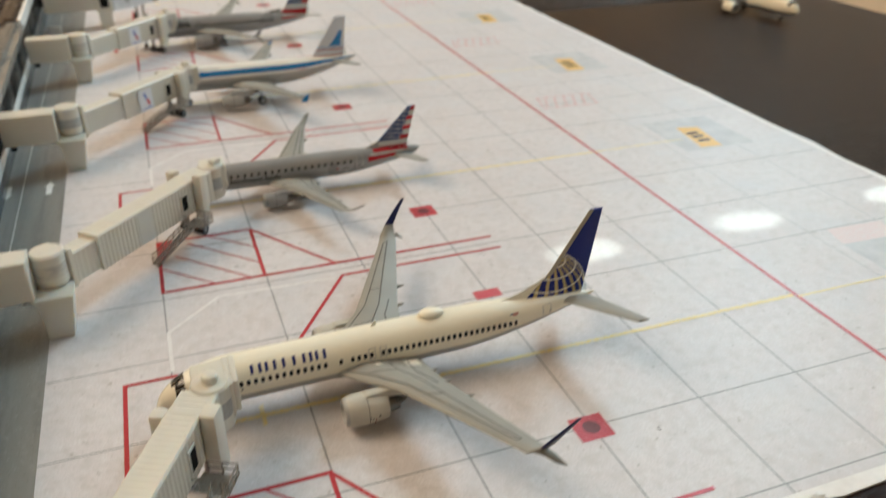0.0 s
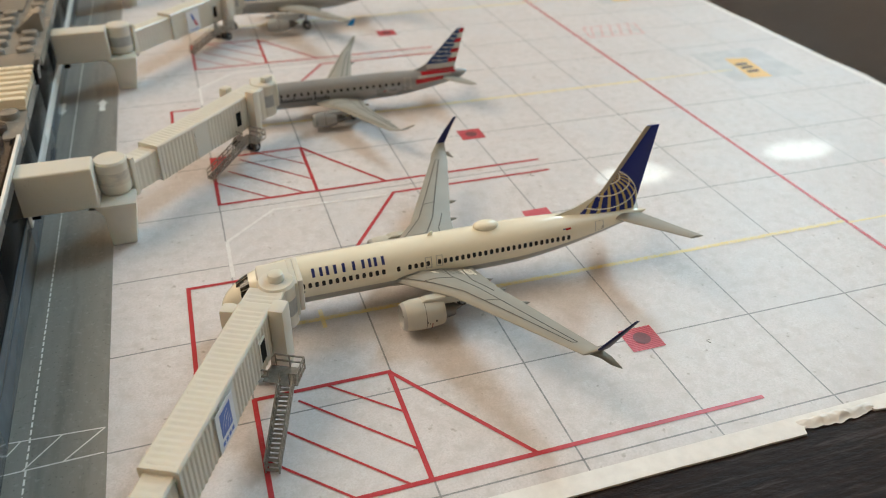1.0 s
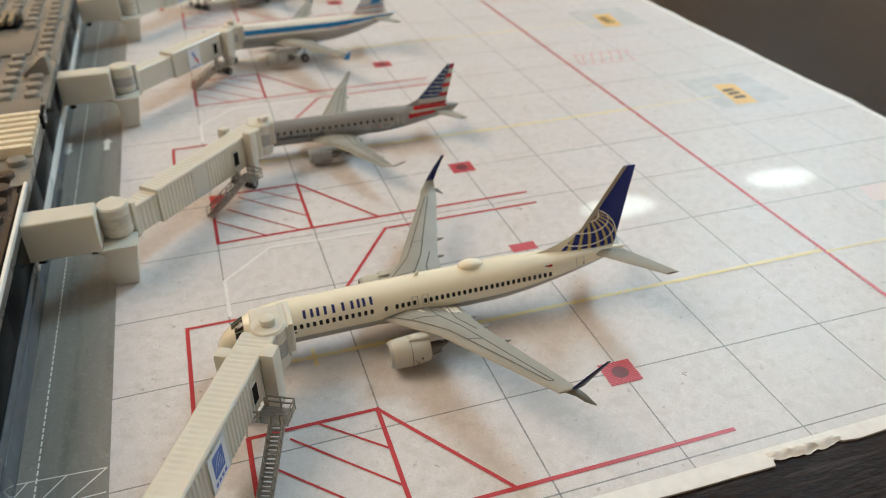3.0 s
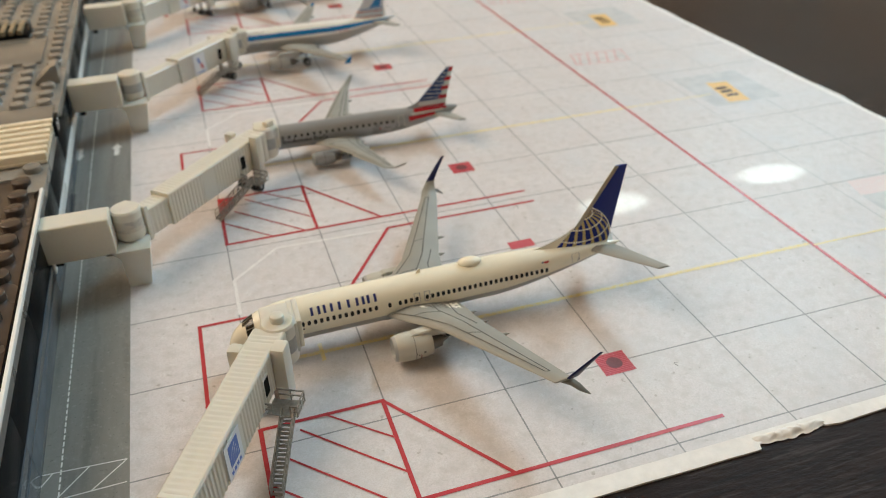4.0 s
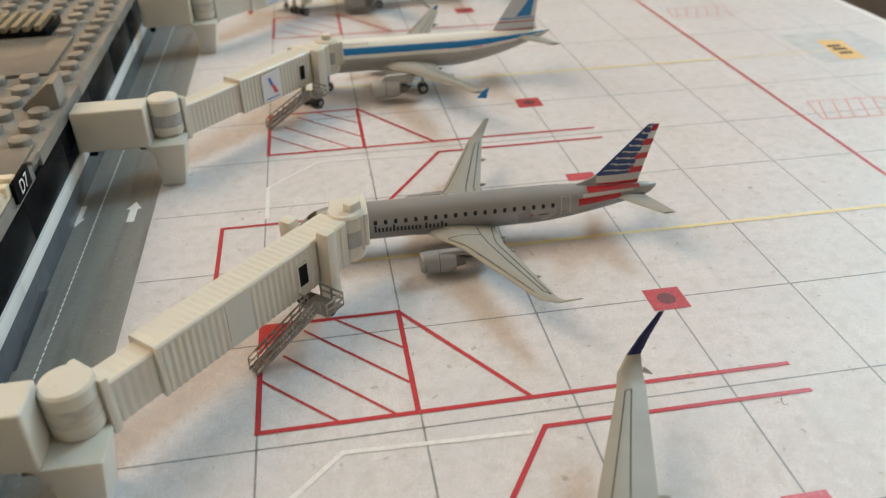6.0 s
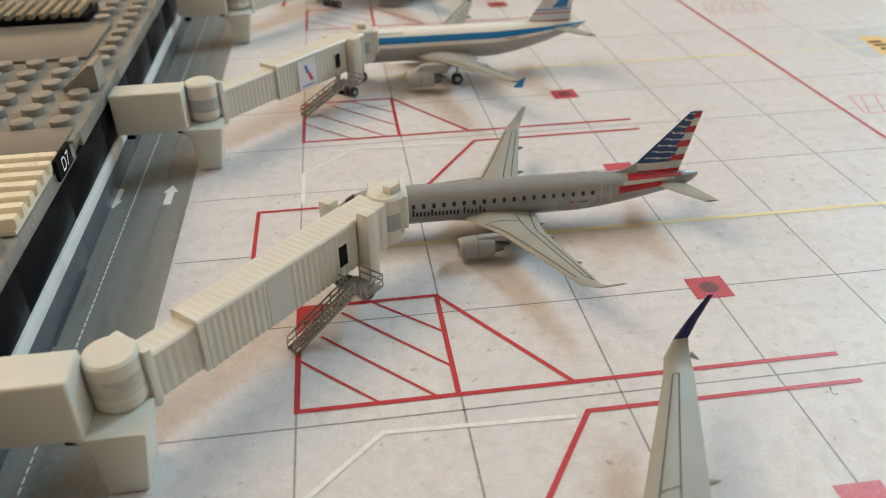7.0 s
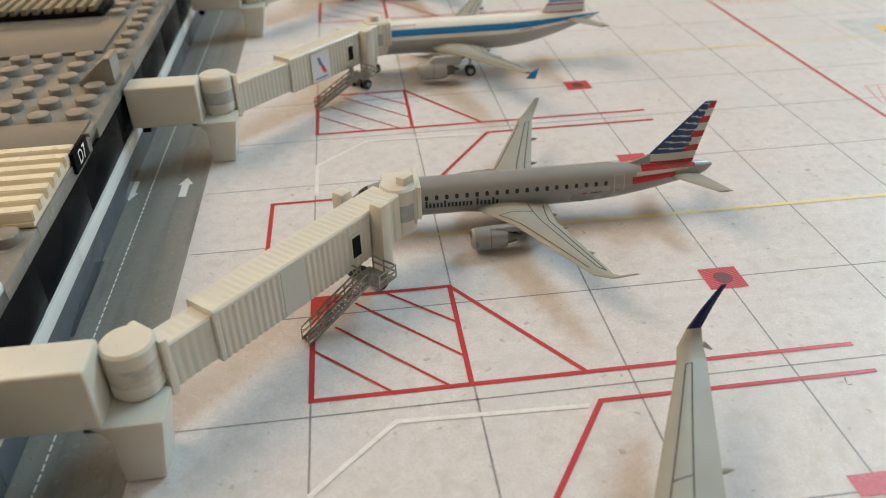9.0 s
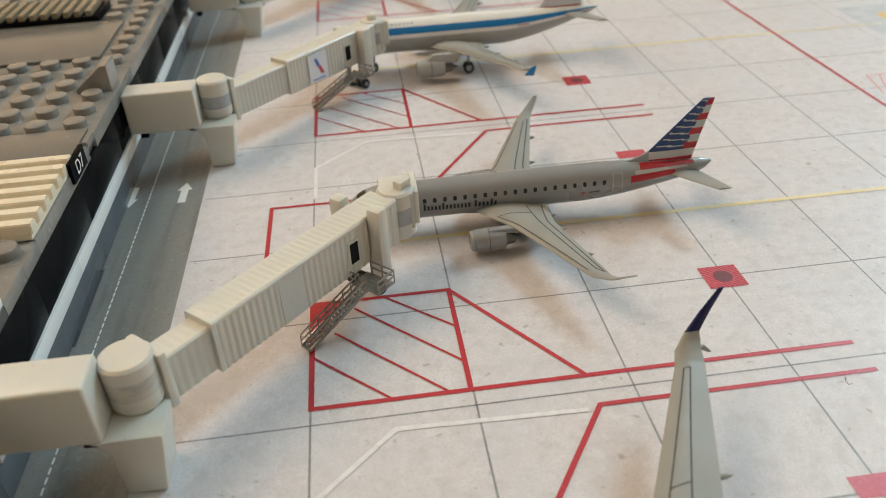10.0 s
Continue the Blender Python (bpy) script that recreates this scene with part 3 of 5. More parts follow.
    for y0 in (43.0, 47.0, 50.4):
        fill(((196.5, y0), (201.5, y0), (201.8, y0 + 2.2), (196.8, y0 + 2.2)), TAIL_DARK, "sign_bar", Z4)


for k in range(-1, 4):
    gate_print(GATE * k, apron)
for k in range(4, 6):
    gate_print(GATE * k + 2, second)

# road arrows and the hatched crossing
def arrow(x, y, up, w=3.0):
    s = 1 if up else -1
    bm = bmesh.new()
    flat(bm, [(x + a, y + s * b) for a, b in ((-0.55 * w / 1.6, -5), (0.55 * w / 1.6, -5), (0.55 * w / 1.6, 1.2), (-0.55 * w / 1.6, 1.2))][::s], Z3)
    flat(bm, [(x + a, y + s * b) for a, b in ((-w / 1.45, 1.2), (w / 1.45, 1.2), (0, 5))][::s], Z3)
    part("road_arrow", bm, WHITE_PAINT, apron)


arrow(-31.2, 79.3, True, 2.6)
arrow(-43.4, 79.3, False, 2.2)
bm = bmesh.new()
for k, (a, b) in enumerate((((-46, -73.6), (-25.9, -74.8)), ((-46, -81.4), (-25.9, -80.9)), ((-25.9, -74.8), (-32.5, -81.1)), ((-33, -74.4), (-38.8, -81.2)), ((-39.8, -74), (-44.5, -81.3)))):
    ribbon(bm, (a, b), 0.3, Z3 + 0.003 * k)
part("crossing_hatch", bm, WHITE_FAINT, apron)
# flat dark patch on the road along the terminal's base
bm = bmesh.new()
flat(bm, ((-44.6, 23.5), (-42.5, 23.5), (-42.9, 48.5), (-44.6, 48.5)), Z3)
part("gutter_patch", bm, ROAD_DARK, apron)

# two stray fibres lying on the sheet
for fx, fy, wind in ((84.0, -8.6, 1.0), (89.6, -86.9, -0.6)):
    bm = bmesh.new()
    pts = [Vector((fx + 1.4 * math.cos(0.5 * k) + 0.5 * k, fy + wind * 0.9 * math.sin(0.8 * k), 0.66)) for k in range(8)]
    for p, q in zip(pts, pts[1:]):
        tube(bm, p, q, 0.04, 5)
    part("stray_fibre", bm, BLACK_HOLE, apron, "dark curled fibre")

# ---- model aircraft ----
class Body:
    """A fuselage along +x with its nose at x = 0; its middle lies at height zc."""

    def __init__(self, length, width, height, zc, nose=0.13, tail=0.34, up=0.9, end=0.93, droop=0.0, ahead=0.0, low=0.45):
        self.droop, self.ahead, self.low = droop, ahead, low
        self.L, self.rx, self.rz, self.zc, self.nose, self.tail, self.up, self.end = length, width / 2, height / 2, zc, nose, tail, up, end

    def size(self, x):
        u = x / self.L
        if u < self.nose:
            s = max(0.0, 1 - (1 - u / self.nose) ** 2.2) ** 0.56
            return max(0.03, s), -self.low * self.rz * (1 - s)
        if u > 1 - self.tail:
            w = (u - 1 + self.tail) / self.tail
            s = (1 - self.end * w ** 1.55) * math.sqrt(max(0.02, 1 - max(0.0, (w - 0.9) / 0.1) ** 2 * 0.9))
            return s, self.up * self.rz * (1 - s)
        return 1.0, 0.0

    def at(self, x, angle, off=0.0):
        """angle in degrees: 0 at the -y side, 90 on top."""
        s, dz = self.size(x)
        a = radians(angle)
        # the forward body sags a little and the nose reaches ahead
        dz -= self.droop * max(0.0, 1 - x / 70)
        return Vector((x - self.ahead * max(0.0, 1 - x / 12), -(self.rx * s + off) * math.cos(a), self.zc + dz + (self.rz * s + off) * math.sin(a)))


def skin(bm, body, x0, x1, a0, a1, off=0.03, nx=1, na=3, mat=0):
    """A painted patch that follows the skin."""
    g = [[bm.verts.new(body.at(x0 + (x1 - x0) * i / nx, a0 + (a1 - a0) * j / na, off)) for j in range(na + 1)] for i in range(nx + 1)]
    for i in range(nx):
        for j in range(na):
            bm.faces.new((g[i][j], g[i + 1][j], g[i + 1][j + 1], g[i][j + 1])).material_index = mat


FOIL = ((0.0, 0.0), (0.03, 0.32), (0.12, 0.62), (0.3, 0.95), (0.55, 0.78), (0.8, 0.36), (1.0, 0.03), (0.8, -0.18), (0.5, -0.36), (0.2, -0.42), (0.04, -0.25))


def foil_ring(x, y, z, chord, thick, cant):
    """A wing section: cant is the angle of its span direction above the level, in degrees; y may be negative."""
    s = -1 if y < 0 else 1
    nrm = Vector((0, -s * math.sin(radians(cant)), math.cos(radians(cant))))
    return [Vector((x + chord * c, y, z)) + nrm * (t * thick) for c, t in FOIL]


def wing_top(sections, s, c, off=0.05):
    """The place on a wing's upper skin at s sections along it and chord fraction c."""
    i = min(int(s), len(sections) - 2)
    f = s - i
    a, b = sections[i], sections[i + 1]
    x, y, z, ch, th = [a[k] + (b[k] - a[k]) * f for k in range(5)]
    tops = FOIL[:7]
    for (c0, t0), (c1, t1) in zip(tops, tops[1:]):
        if c0 <= c <= c1:
            t = t0 + (t1 - t0) * (c - c0) / (c1 - c0)
    return Vector((x + ch * c, y, z + th * t + off))


def surface_line(bm, sections, path, w=0.22):
    """A thin dark line drawn on a wing; path: rows of (s, chord fraction)."""
    pts = []
    for (s0, c0), (s1, c1) in zip(path, path[1:]):
        k = 8
        pts += [wing_top(sections, s0 + (s1 - s0) * i / k, c0 + (c1 - c0) * i / k) for i in range(k)]
    pts.append(wing_top(sections, *path[-1]))
    prev = None
    for i, p in enumerate(pts):
        d = (pts[min(i + 1, len(pts) - 1)] - pts[max(i - 1, 0)])
        side = Vector((-d.y, d.x, 0)).normalized() * w / 2
        pair = (bm.verts.new(p + side), bm.verts.new(p - side))
        if prev:
            bm.faces.new((prev[0], pair[0], pair[1], prev[1]))
        prev = pair


def engine(plane, x, y, z, length, r, mat, pylon_top, lip=BELLY_GREY):
    nac = finish("engine", _nacelle(x, y, z, length, r), [mat, lip, STEEL, BLACK_HOLE], plane, smooth=35)
    bm = bmesh.new()
    lathe(bm, ((0.03 * length, 0.0), (0.08 * length, 0.24 * r), (0.12 * length, 0.28 * r)), (x, y, z), seg=12)
    part("spinner", bm, STEEL, nac, smooth=60)
    bm = bmesh.new()
    w = 0.09 * length
    prof = ((0.22 * length, 0.75 * r), (0.45 * length, pylon_top - z), (1.25 * length, pylon_top - z + 0.1), (1.15 * length, 0.55 * r))
    lo = [bm.verts.new((x + a, y - w, z + b)) for a, b in prof]
    hi = [bm.verts.new((x + a, y + w, z + b)) for a, b in prof]
    bm.faces.new(lo)
    bm.faces.new(hi[::-1])
    for i in range(4):
        bm.faces.new((lo[(i + 1) % 4], lo[i], hi[i], hi[(i + 1) % 4]))
    bmesh.ops.bevel(bm, geom=bm.edges[:], offset=0.15, segments=2, affect="EDGES")
    part("pylon", bm, mat, plane)
    # seam lines of the cowl
    bm = bmesh.new()
    for a in (0.4,):
        lathe(bm, ((a * length, r * 1.035 if a < 0.5 else r * 0.985), (a * length + 0.14, r * 1.035 if a < 0.5 else r * 0.98)), (x, y, z), seg=24)
    bmesh.ops.delete(bm, geom=[f for f in bm.faces if len(f.verts) > 4], context="FACES")
    part("cowl_seam", bm, PANEL_LINE, nac)


def _nacelle(x, y, z, length, r):
    bm = bmesh.new()
    # material 3 paints the shaded exhaust gaps black
    prof = [(0.1, 0.0), (0.1, 0.70), (0.03, 0.73), (0.0, 0.78), (0.015, 0.85), (0.06, 0.92), (0.2, 1.01), (0.42, 1.03), (0.68, 0.95), (0.78, 0.88), (0.78, 0.66), (1.0, 0.5), (1.0, 0.36), (1.0, 0.3), (1.16, 0.05)]
    mats = [1, 1, 1, 1, 1, 0, 0, 0, 0, 3, 2, 2, 3, 2]
    lathe(bm, [(a * length, b * r) for a, b in prof], (x, y, z), seg=28, mat=mats)
    return bm


def wheel(plane, x, y, r, w):
    bm = bmesh.new()
    lathe(bm, ((-w / 2, 0.55 * r), (-w / 2, 0.85 * r), (-w * 0.3, r), (w * 0.3, r), (w / 2, 0.85 * r), (w / 2, 0.55 * r)), (x, y, r), axis="y", seg=16)
    wh = part("wheel", bm, TYRE, plane, smooth=40)
    bm = bmesh.new()
    lathe(bm, ((-w * 0.52, 0.0), (-w * 0.52, 0.55 * r), (w * 0.52, 0.55 * r), (w * 0.52, 0.0)), (x, y, r), axis="y", seg=12)
    part("rim", bm, HUB, wh)


def fin_grid(base, tip, thick, rows, cols, paint):
    """An upright fin. base, tip: (x leading, x trailing, z); paint(u, v) gives the material index."""
    bm = bmesh.new()
    for s in (-1, 1):
        g = []
        for j in range(rows + 1):
            v = j / rows
            xl, xt, z = [base[k] + (tip[k] - base[k]) * v for k in range(3)]
            row = []
            for i in range(cols + 1):
                u = i / cols
                t = thick * (1 - 0.45 * v) * (0.15 + 1.9 * math.sqrt(u) * (1 - u) + 0.02)
                row.append(bm.verts.new((xl + (xt - xl) * u, s * t / 2, z)))
            g.append(row)
        for j in range(rows):
            for i in range(cols):
                q = (g[j][i], g[j][i + 1], g[j + 1][i + 1], g[j + 1][i])
                bm.faces.new(q if s < 0 else q[::-1]).material_index = paint((i + 0.5) / cols, (j + 0.5) / rows)
        edge = g
        if s < 0:
            first = g
    for a, b in ((first[-1], edge[-1]),):
        for i in range(cols):
            bm.faces.new((a[i], a[i + 1], b[i + 1], b[i])).material_index = paint(0.5, 1.0)
    for i in (0, cols):
        for j in range(rows):
            q = (first[j][i], edge[j][i], edge[j + 1][i], first[j + 1][i])
            bm.faces.new(q if i else q[::-1]).material_index = paint(0.0 if i == 0 else 1.0, (j + 0.5) / rows)
    return bm


def airliner(name, label, nose_x, y, spec, turn=0.0, z=0.13, lean=0.0):
    """A die-cast airliner on its wheels with its nose at nose_x, pointing at the terminal."""
    sp = spec
    plane = thing(name, nose_x, y, z, label, "model airplane", "model airliners", turn=turn, lean=lean)
    body = Body(sp["length"], sp["width"], sp["height"], sp["zc"], tail=sp.get("tail", 0.34), up=sp.get("up", 0.9), end=sp.get("end", 0.93), nose=sp.get("nose", 0.13), low=sp.get("low", 0.45), droop=sp.get("droop", 0.0), ahead=sp.get("ahead", 0.0))
    L = body.L
    # fuselage
    stations = sorted({*(L * body.nose * (i / 14) ** 1.7 for i in range(15)), *(L * (body.nose + (0.66 - body.nose) * i / 24) for i in range(25)), *(L * (0.66 + 0.34 * i / 22) for i in range(23))})
    stations = [0.02 * L * 0.05] + [s for s in stations if s > 0.01]
    bands = sp["bands"]
    angles = sorted({-90.0, 90.0, *(a for b in bands for a in b[:2])})
    fine = []
    for a, b in zip(angles, angles[1:]):
        k = max(1, round((b - a) / 11))
        fine += [a + (b - a) * i / k for i in range(k)]
    fine.append(90.0)
    ring_angles = fine + [180 - a for a in fine[-2:0:-1]]

    def band(k, i):
        a = ring_angles[i]
        b = ring_angles[(i + 1) % len(ring_angles)]
        if b < a:
            b += 360
        mid = (a + b) / 2
        mid = 180 - mid if mid > 90 else mid
        x = (stations[k] + stations[k + 1]) / 2
        for lo, hi, m, *rng in bands:
            if lo <= mid <= hi and (not rng or rng[0] * L <= x <= rng[1] * L):
                return m
        return 0

    bm = bmesh.new()
    rings = [[body.at(x, a) for a in ring_angles] for x in stations]
    loft(bm, rings, band)
    bmesh.ops.recalc_face_normals(bm, faces=bm.faces)
    part("fuselage", bm, sp["paints"], plane, smooth=50)
    # cockpit glass
    bm = bmesh.new()
    xa, xb = L * 0.034, L * 0.058
    for a0, a1 in ((22, 44), (46, 67), (69, 88.5), (91.5, 111), (113, 134), (136, 158)):
        skin(bm, body, xa + (0.0 if abs(90 - (a0 + a1) / 2) < 30 else 0.6), xb, a0, a1, 0.07, 3, 5)
    part("cockpit_window", bm, COCKPIT, plane)
    # cabin windows: one shared mesh for each side
    wa, ww, wh = sp["window"]
    for side in (0, 1):
        bm = bmesh.new()
        ref = Body(1e6, sp["width"], sp["height"], sp["zc"])
        a0, a1 = wa - wh, wa + wh
        if side:
            a0, a1 = 180 - a0, 180 - a1
        xs = (-ww / 2, -ww * 0.32, ww * 0.32, ww / 2)
        mid = 5e5
        for i in range(3):
            inset = 0.12 if i != 1 else 0.0
            skin(bm, ref, mid + xs[i], mid + xs[i + 1], a0 + (a1 - a0) * inset, a1 - (a1 - a0) * inset, 0.035, 1, 2)
        bmesh.ops.translate(bm, verts=bm.verts, vec=(-mid, 0, 0))
        bmesh.ops.scale(bm, vec=(MM, MM, MM), verts=bm.verts)
        me = bpy.data.meshes.new("cabin_window")
        bm.to_mesh(me)
        bm.free()
        me.materials.append(sp.get("glass", WINDOW_DARK))
        for x in sp["window_xs"]:
            share("cabin_window", me, plane, x=x, z=-body.droop * max(0.0, 1 - x / 70))
    # doors drawn as thin outlines, and small marks
    bm = bmesh.new()
    for x, w, a0, a1 in sp.get("doors", ()):
        for s in (0, 1):
            f = (lambda a: a) if not s else (lambda a: 180 - a)
            for x0, x1, b0, b1 in ((x, x + 0.16, a0, a1), (x + w, x + w + 0.16, a0, a1), (x, x + w + 0.16, a0, a0 + 1.5), (x, x + w + 0.16, a1 - 1.5, a1)):
                skin(bm, body, x0, x1, f(b0), f(b1), 0.035, 2, 4)
    if bm.faces:
        part("door_outline", bm, sp.get("door_mat", SEAM_PALE), plane)
    else:
        bm.free()
    for nm, mat, x0, x1, a0, a1 in sp.get("marks", ()):
        bm = bmesh.new()
        skin(bm, body, x0, x1, a0, a1, 0.045, 3, 5)
        part(nm, bm, mat, plane)
        bm = bmesh.new()
        skin(bm, body, x0, x1, 180 - a0, 180 - a1, 0.045, 3, 5)
        part(nm, bm, mat, plane)
    # wings
    secs = sp["wing"]
    wm = sp.get("wing_paint", WING_GREY)
    for s in (-1, 1):
        rows = [(x, s * yy, zz, c, t) for x, yy, zz, c, t in secs]
        bm = bmesh.new()
        cants = sp["cants"]
        rings = [foil_ring(x, yy if yy else s * 1e-6, zz, c, t, cant) for (x, yy, zz, c, t), cant in zip(rows, cants)]
        tipmat = sp.get("tip_from", 99)
        loft(bm, rings, lambda k, i: 1 if k >= tipmat else 0)
        bmesh.ops.recalc_face_normals(bm, faces=bm.faces)
        wing = part("wing", bm, [wm, sp.get("tip_paint", wm)], plane, smooth=45)
        if sp.get("lower_tip"):
            x, yy, zz, c, t = secs[sp["lower_from"]]
            bm = bmesh.new()
            pts = ((x + 0.25 * c, yy, zz, 0.75 * c, t * 0.9, -10), (x + 0.75 * c, yy + 1.3, zz - 0.6, 0.5 * c, t * 0.8, -40), (x + 1.15 * c, yy + 2.0, zz - 1.9, 0.36 * c, t * 0.6, -55), (x + 1.65 * c, yy + 2.3, zz - 3.1, 0.1 * c, t * 0.4, -62))
            loft(bm, [foil_ring(a, s * b, cc, d, e, f) for a, b, cc, d, e, f in pts])
            bmesh.ops.recalc_face_normals(bm, faces=bm.faces)
            part("lower_winglet", bm, wm, plane, smooth=45)
        bm = bmesh.new()
        for path in sp["wing_lines"]:
            surface_line(bm, rows, path)
        part("panel_line", bm, PANEL_LINE, wing)
        for sv, ln in sp["fairings"]:
            p = wing_top(rows, sv, 0.97)
            bm = bmesh.new()
            lathe(bm, ((-0.62 * ln, 0.02), (-0.4 * ln, 0.3), (0, 0.5), (0.22 * ln, 0.36), (0.42 * ln, 0.02)), (p.x, p.y, p.z - 0.6), seg=10)
            part("flap_fairing", bm, wm, wing, smooth=60)
    # wing root fairing under the body
    x, yy, zz, c, t = secs[0]
    bm = bmesh.new()
    rings = []
    for i in range(13):
        u = i / 12
        k = math.sin(math.pi * u) ** 0.5
        rings.append([Vector((x - 0.25 * c + 1.5 * c * u, -math.cos(a) * body.rx * (0.55 + 0.42 * k), body.zc - body.rz * 0.42 + math.sin(a) * body.rz * (0.34 + 0.34 * k))) for a in (2 * math.pi * q / 20 for q in range(20))])
    loft(bm, rings)
    bmesh.ops.recalc_face_normals(bm, faces=bm.faces)
    part("belly_fairing", bm, sp.get("belly_paint", BELLY_GREY), plane, smooth=60)
    # tailplane
    for s in (-1, 1):
        stab = sp["stab"]
        if s > 0 and "far_stab" in sp:
            # the farther half is fitted flatter and further back
            k = sp["far_stab"]
            stab = [(x + 0.17 * yy * (1 - k) * 2, yy * (0.6 + 0.4 * k), stab[0][2] + (zz - stab[0][2]) * (k - 0.4), c, t) for x, yy, zz, c, t in stab]
        bm = bmesh.new()
        loft(bm, [foil_ring(x, s * max(yy, 1e-6), zz, c, t, 7) for x, yy, zz, c, t in stab])
        bmesh.ops.recalc_face_normals(bm, faces=bm.faces)
        part("tailplane", bm, wm, plane, smooth=45)
    fin = sp["fin"]
    bm = fin_grid(fin[0], fin[1], fin[2], *sp["fin_paint"][:2], sp["fin_paint"][2])
    part("tail_fin", bm, sp["fin_paints"], plane, smooth=30)
    if "dorsal" in sp:
        x0, x1, z1 = sp["dorsal"]
        bm = bmesh.new()
        paint = sp.get("dorsal_paint", lambda x, z: 0)
        nx, nz = sp.get("dorsal_grid", (12, 3))
        low = body.at(x0, 90).z - 0.25
        sides = []
        for sg in (-1, 1):
            g = []
            for i in range(nx + 1):
                u = i / nx
                x = x0 + (x1 - x0) * u
                base = body.at(x, 90).z - 0.7
                zt = max(base + 0.05, low + (z1 - low) * u ** 1.8)
                w = 0.10 + 0.42 * u
                g.append([bm.verts.new((x, sg * (w * (1.5 - 1.0 * k / nz)), base + (zt - base) * k / nz)) for k in range(nz + 1)])
            for a, b in zip(g, g[1:]):
                for k in range(nz):
                    f = bm.faces.new((a[k], b[k], b[k + 1], a[k + 1]))
                    c = f.calc_center_median()
                    f.material_index = paint(c.x, c.z)
            sides.append(g)
        for a, b, c, d in zip(sides[0], sides[0][1:], sides[1][1:], sides[1]):
            bm.faces.new((a[nz], b[nz], c[nz], d[nz])).material_index = sp.get("dorsal_cap", 0)
        bmesh.ops.recalc_face_normals(bm, faces=bm.faces)
        part("dorsal_fin", bm, sp.get("dorsal_paints", sp["paints"][0]), plane)
    # engines and landing gear
    for s in (-1, 1):
        ex, ey, ez, el, er, top = sp["engine"]
        engine(plane, ex, s * ey, ez, el, er, sp.get("engine_paint", WING_GREY), top)
    nx, mx, my, wr = sp["gear"]
    for x, yy, r in ((nx, -0.7, wr * 0.75), (nx, 0.7, wr * 0.75), (mx, -my - 0.75, wr), (mx, -my + 0.75, wr), (mx, my - 0.75, wr), (mx, my + 0.75, wr)):
        wheel(plane, x, yy, r, 1.0)
    for x, yy in ((nx, 0), (mx, -my), (mx, my)):
        bm = bmesh.new()
        tube(bm, (x, yy, wr * 0.8), (x, yy, body.zc - body.rz * 0.6), 0.42, 8)
        tube(bm, (x, yy - 1.0, wr * 0.9), (x, yy + 1.0, wr * 0.9), 0.3, 8)
        part("landing_gear_leg", bm, HUB, plane)
    # small fittings on the roof
    for nm, x, rx, ry, rz in sp.get("domes", ()):
        bm = bmesh.new()
        bmesh.ops.create_uvsphere(bm, u_segments=20, v_segments=10, radius=1)
        bmesh.ops.scale(bm, vec=(rx, ry, rz), verts=bm.verts)
        bmesh.ops.translate(bm, vec=(x, 0, body.zc + body.rz + rz * 0.1), verts=bm.verts)
        part(nm, bm, sp["paints"][0], plane, smooth=60)
    for x in sp.get("blades", ()):
        bm = bmesh.new()
        zt = body.zc + body.rz - 0.1
        prism_pts = [Vector((x, 0, zt)), Vector((x + 1.1, 0, zt)), Vector((x + 1.2, 0, zt + 1.0)), Vector((x + 0.7, 0, zt + 1.0))]
        lo = [bm.verts.new(p + Vector((0, -0.1, 0))) for p in prism_pts]
        hi = [bm.verts.new(p + Vector((0, 0.1, 0))) for p in prism_pts]
        bm.faces.new(lo)
        bm.faces.new(hi[::-1])
        for i in range(4):
            bm.faces.new((lo[(i + 1) % 4], lo[i], hi[i], hi[(i + 1) % 4]))
        part("blade_antenna", bm, sp["paints"][0], plane)
    return plane


def flag_tail(u, v):
    """Red, pale and blue stripes."""
    if v < 0.13:
        return 1
    if v < 0.25:
        return 3
    row = (v - 0.25) / 0.75 * 7
    if u < 0.70 - 0.028 * row + (0.07 if int(row) % 2 else 0.0):
        return 3 if (row * 1.15 + 0.5 * u) % 1 > 0.80 and u > 0.08 else 2
    return 1 if int(row) % 2 == 0 else 3


def globe_tail(u, v):
    """A globe of gold meridians and pale parallels low on a navy fin with a bare metal leading edge."""
    z = 11.6 + 21.2 * v
    lead, trail = 80.4 + 13.6 * v, 93.6 + 3.6 * v
    x = lead + (trail - lead) * u
    if z > 18.0 and x - lead < 0.95:
        return 3
    return globe(x, z)


def globe(x, z):
    if z < 12.6:
        return 2
    gx, gz = (x - 83.9) / 10.6, (z - 13.3) / 10.6
    rr = gx * gx + gz * gz
    if rr > 1.0:
        return 0
    if rr > 0.955:
        return 2
    # the pole leans up towards the leading edge
    px, pz = 0.14, 0.84
    py = math.sqrt(1 - px * px - pz * pz)
    gy = math.sqrt(1 - rr)
    along = max(-1.0, min(1.0, gx * px + gy * py + gz * pz))
    colat = math.degrees(math.acos(along))
    ex, ey = py, -px
    k = math.hypot(ex, ey)
    ex, ey = ex / k, ey / k
    fx, fy, fz = -pz * ey, pz * ex, px * ey - py * ex
    lon = math.degrees(math.atan2(gx * fx + gy * fy + gz * fz, gx * ex + gy * ey))
    if (colat / 18.0) % 1 < 0.11:
        return 2
    return 1 if (lon / 17.0) % 1 < 0.36 + max(0.0, 0.34 - colat / 120.0) else 0


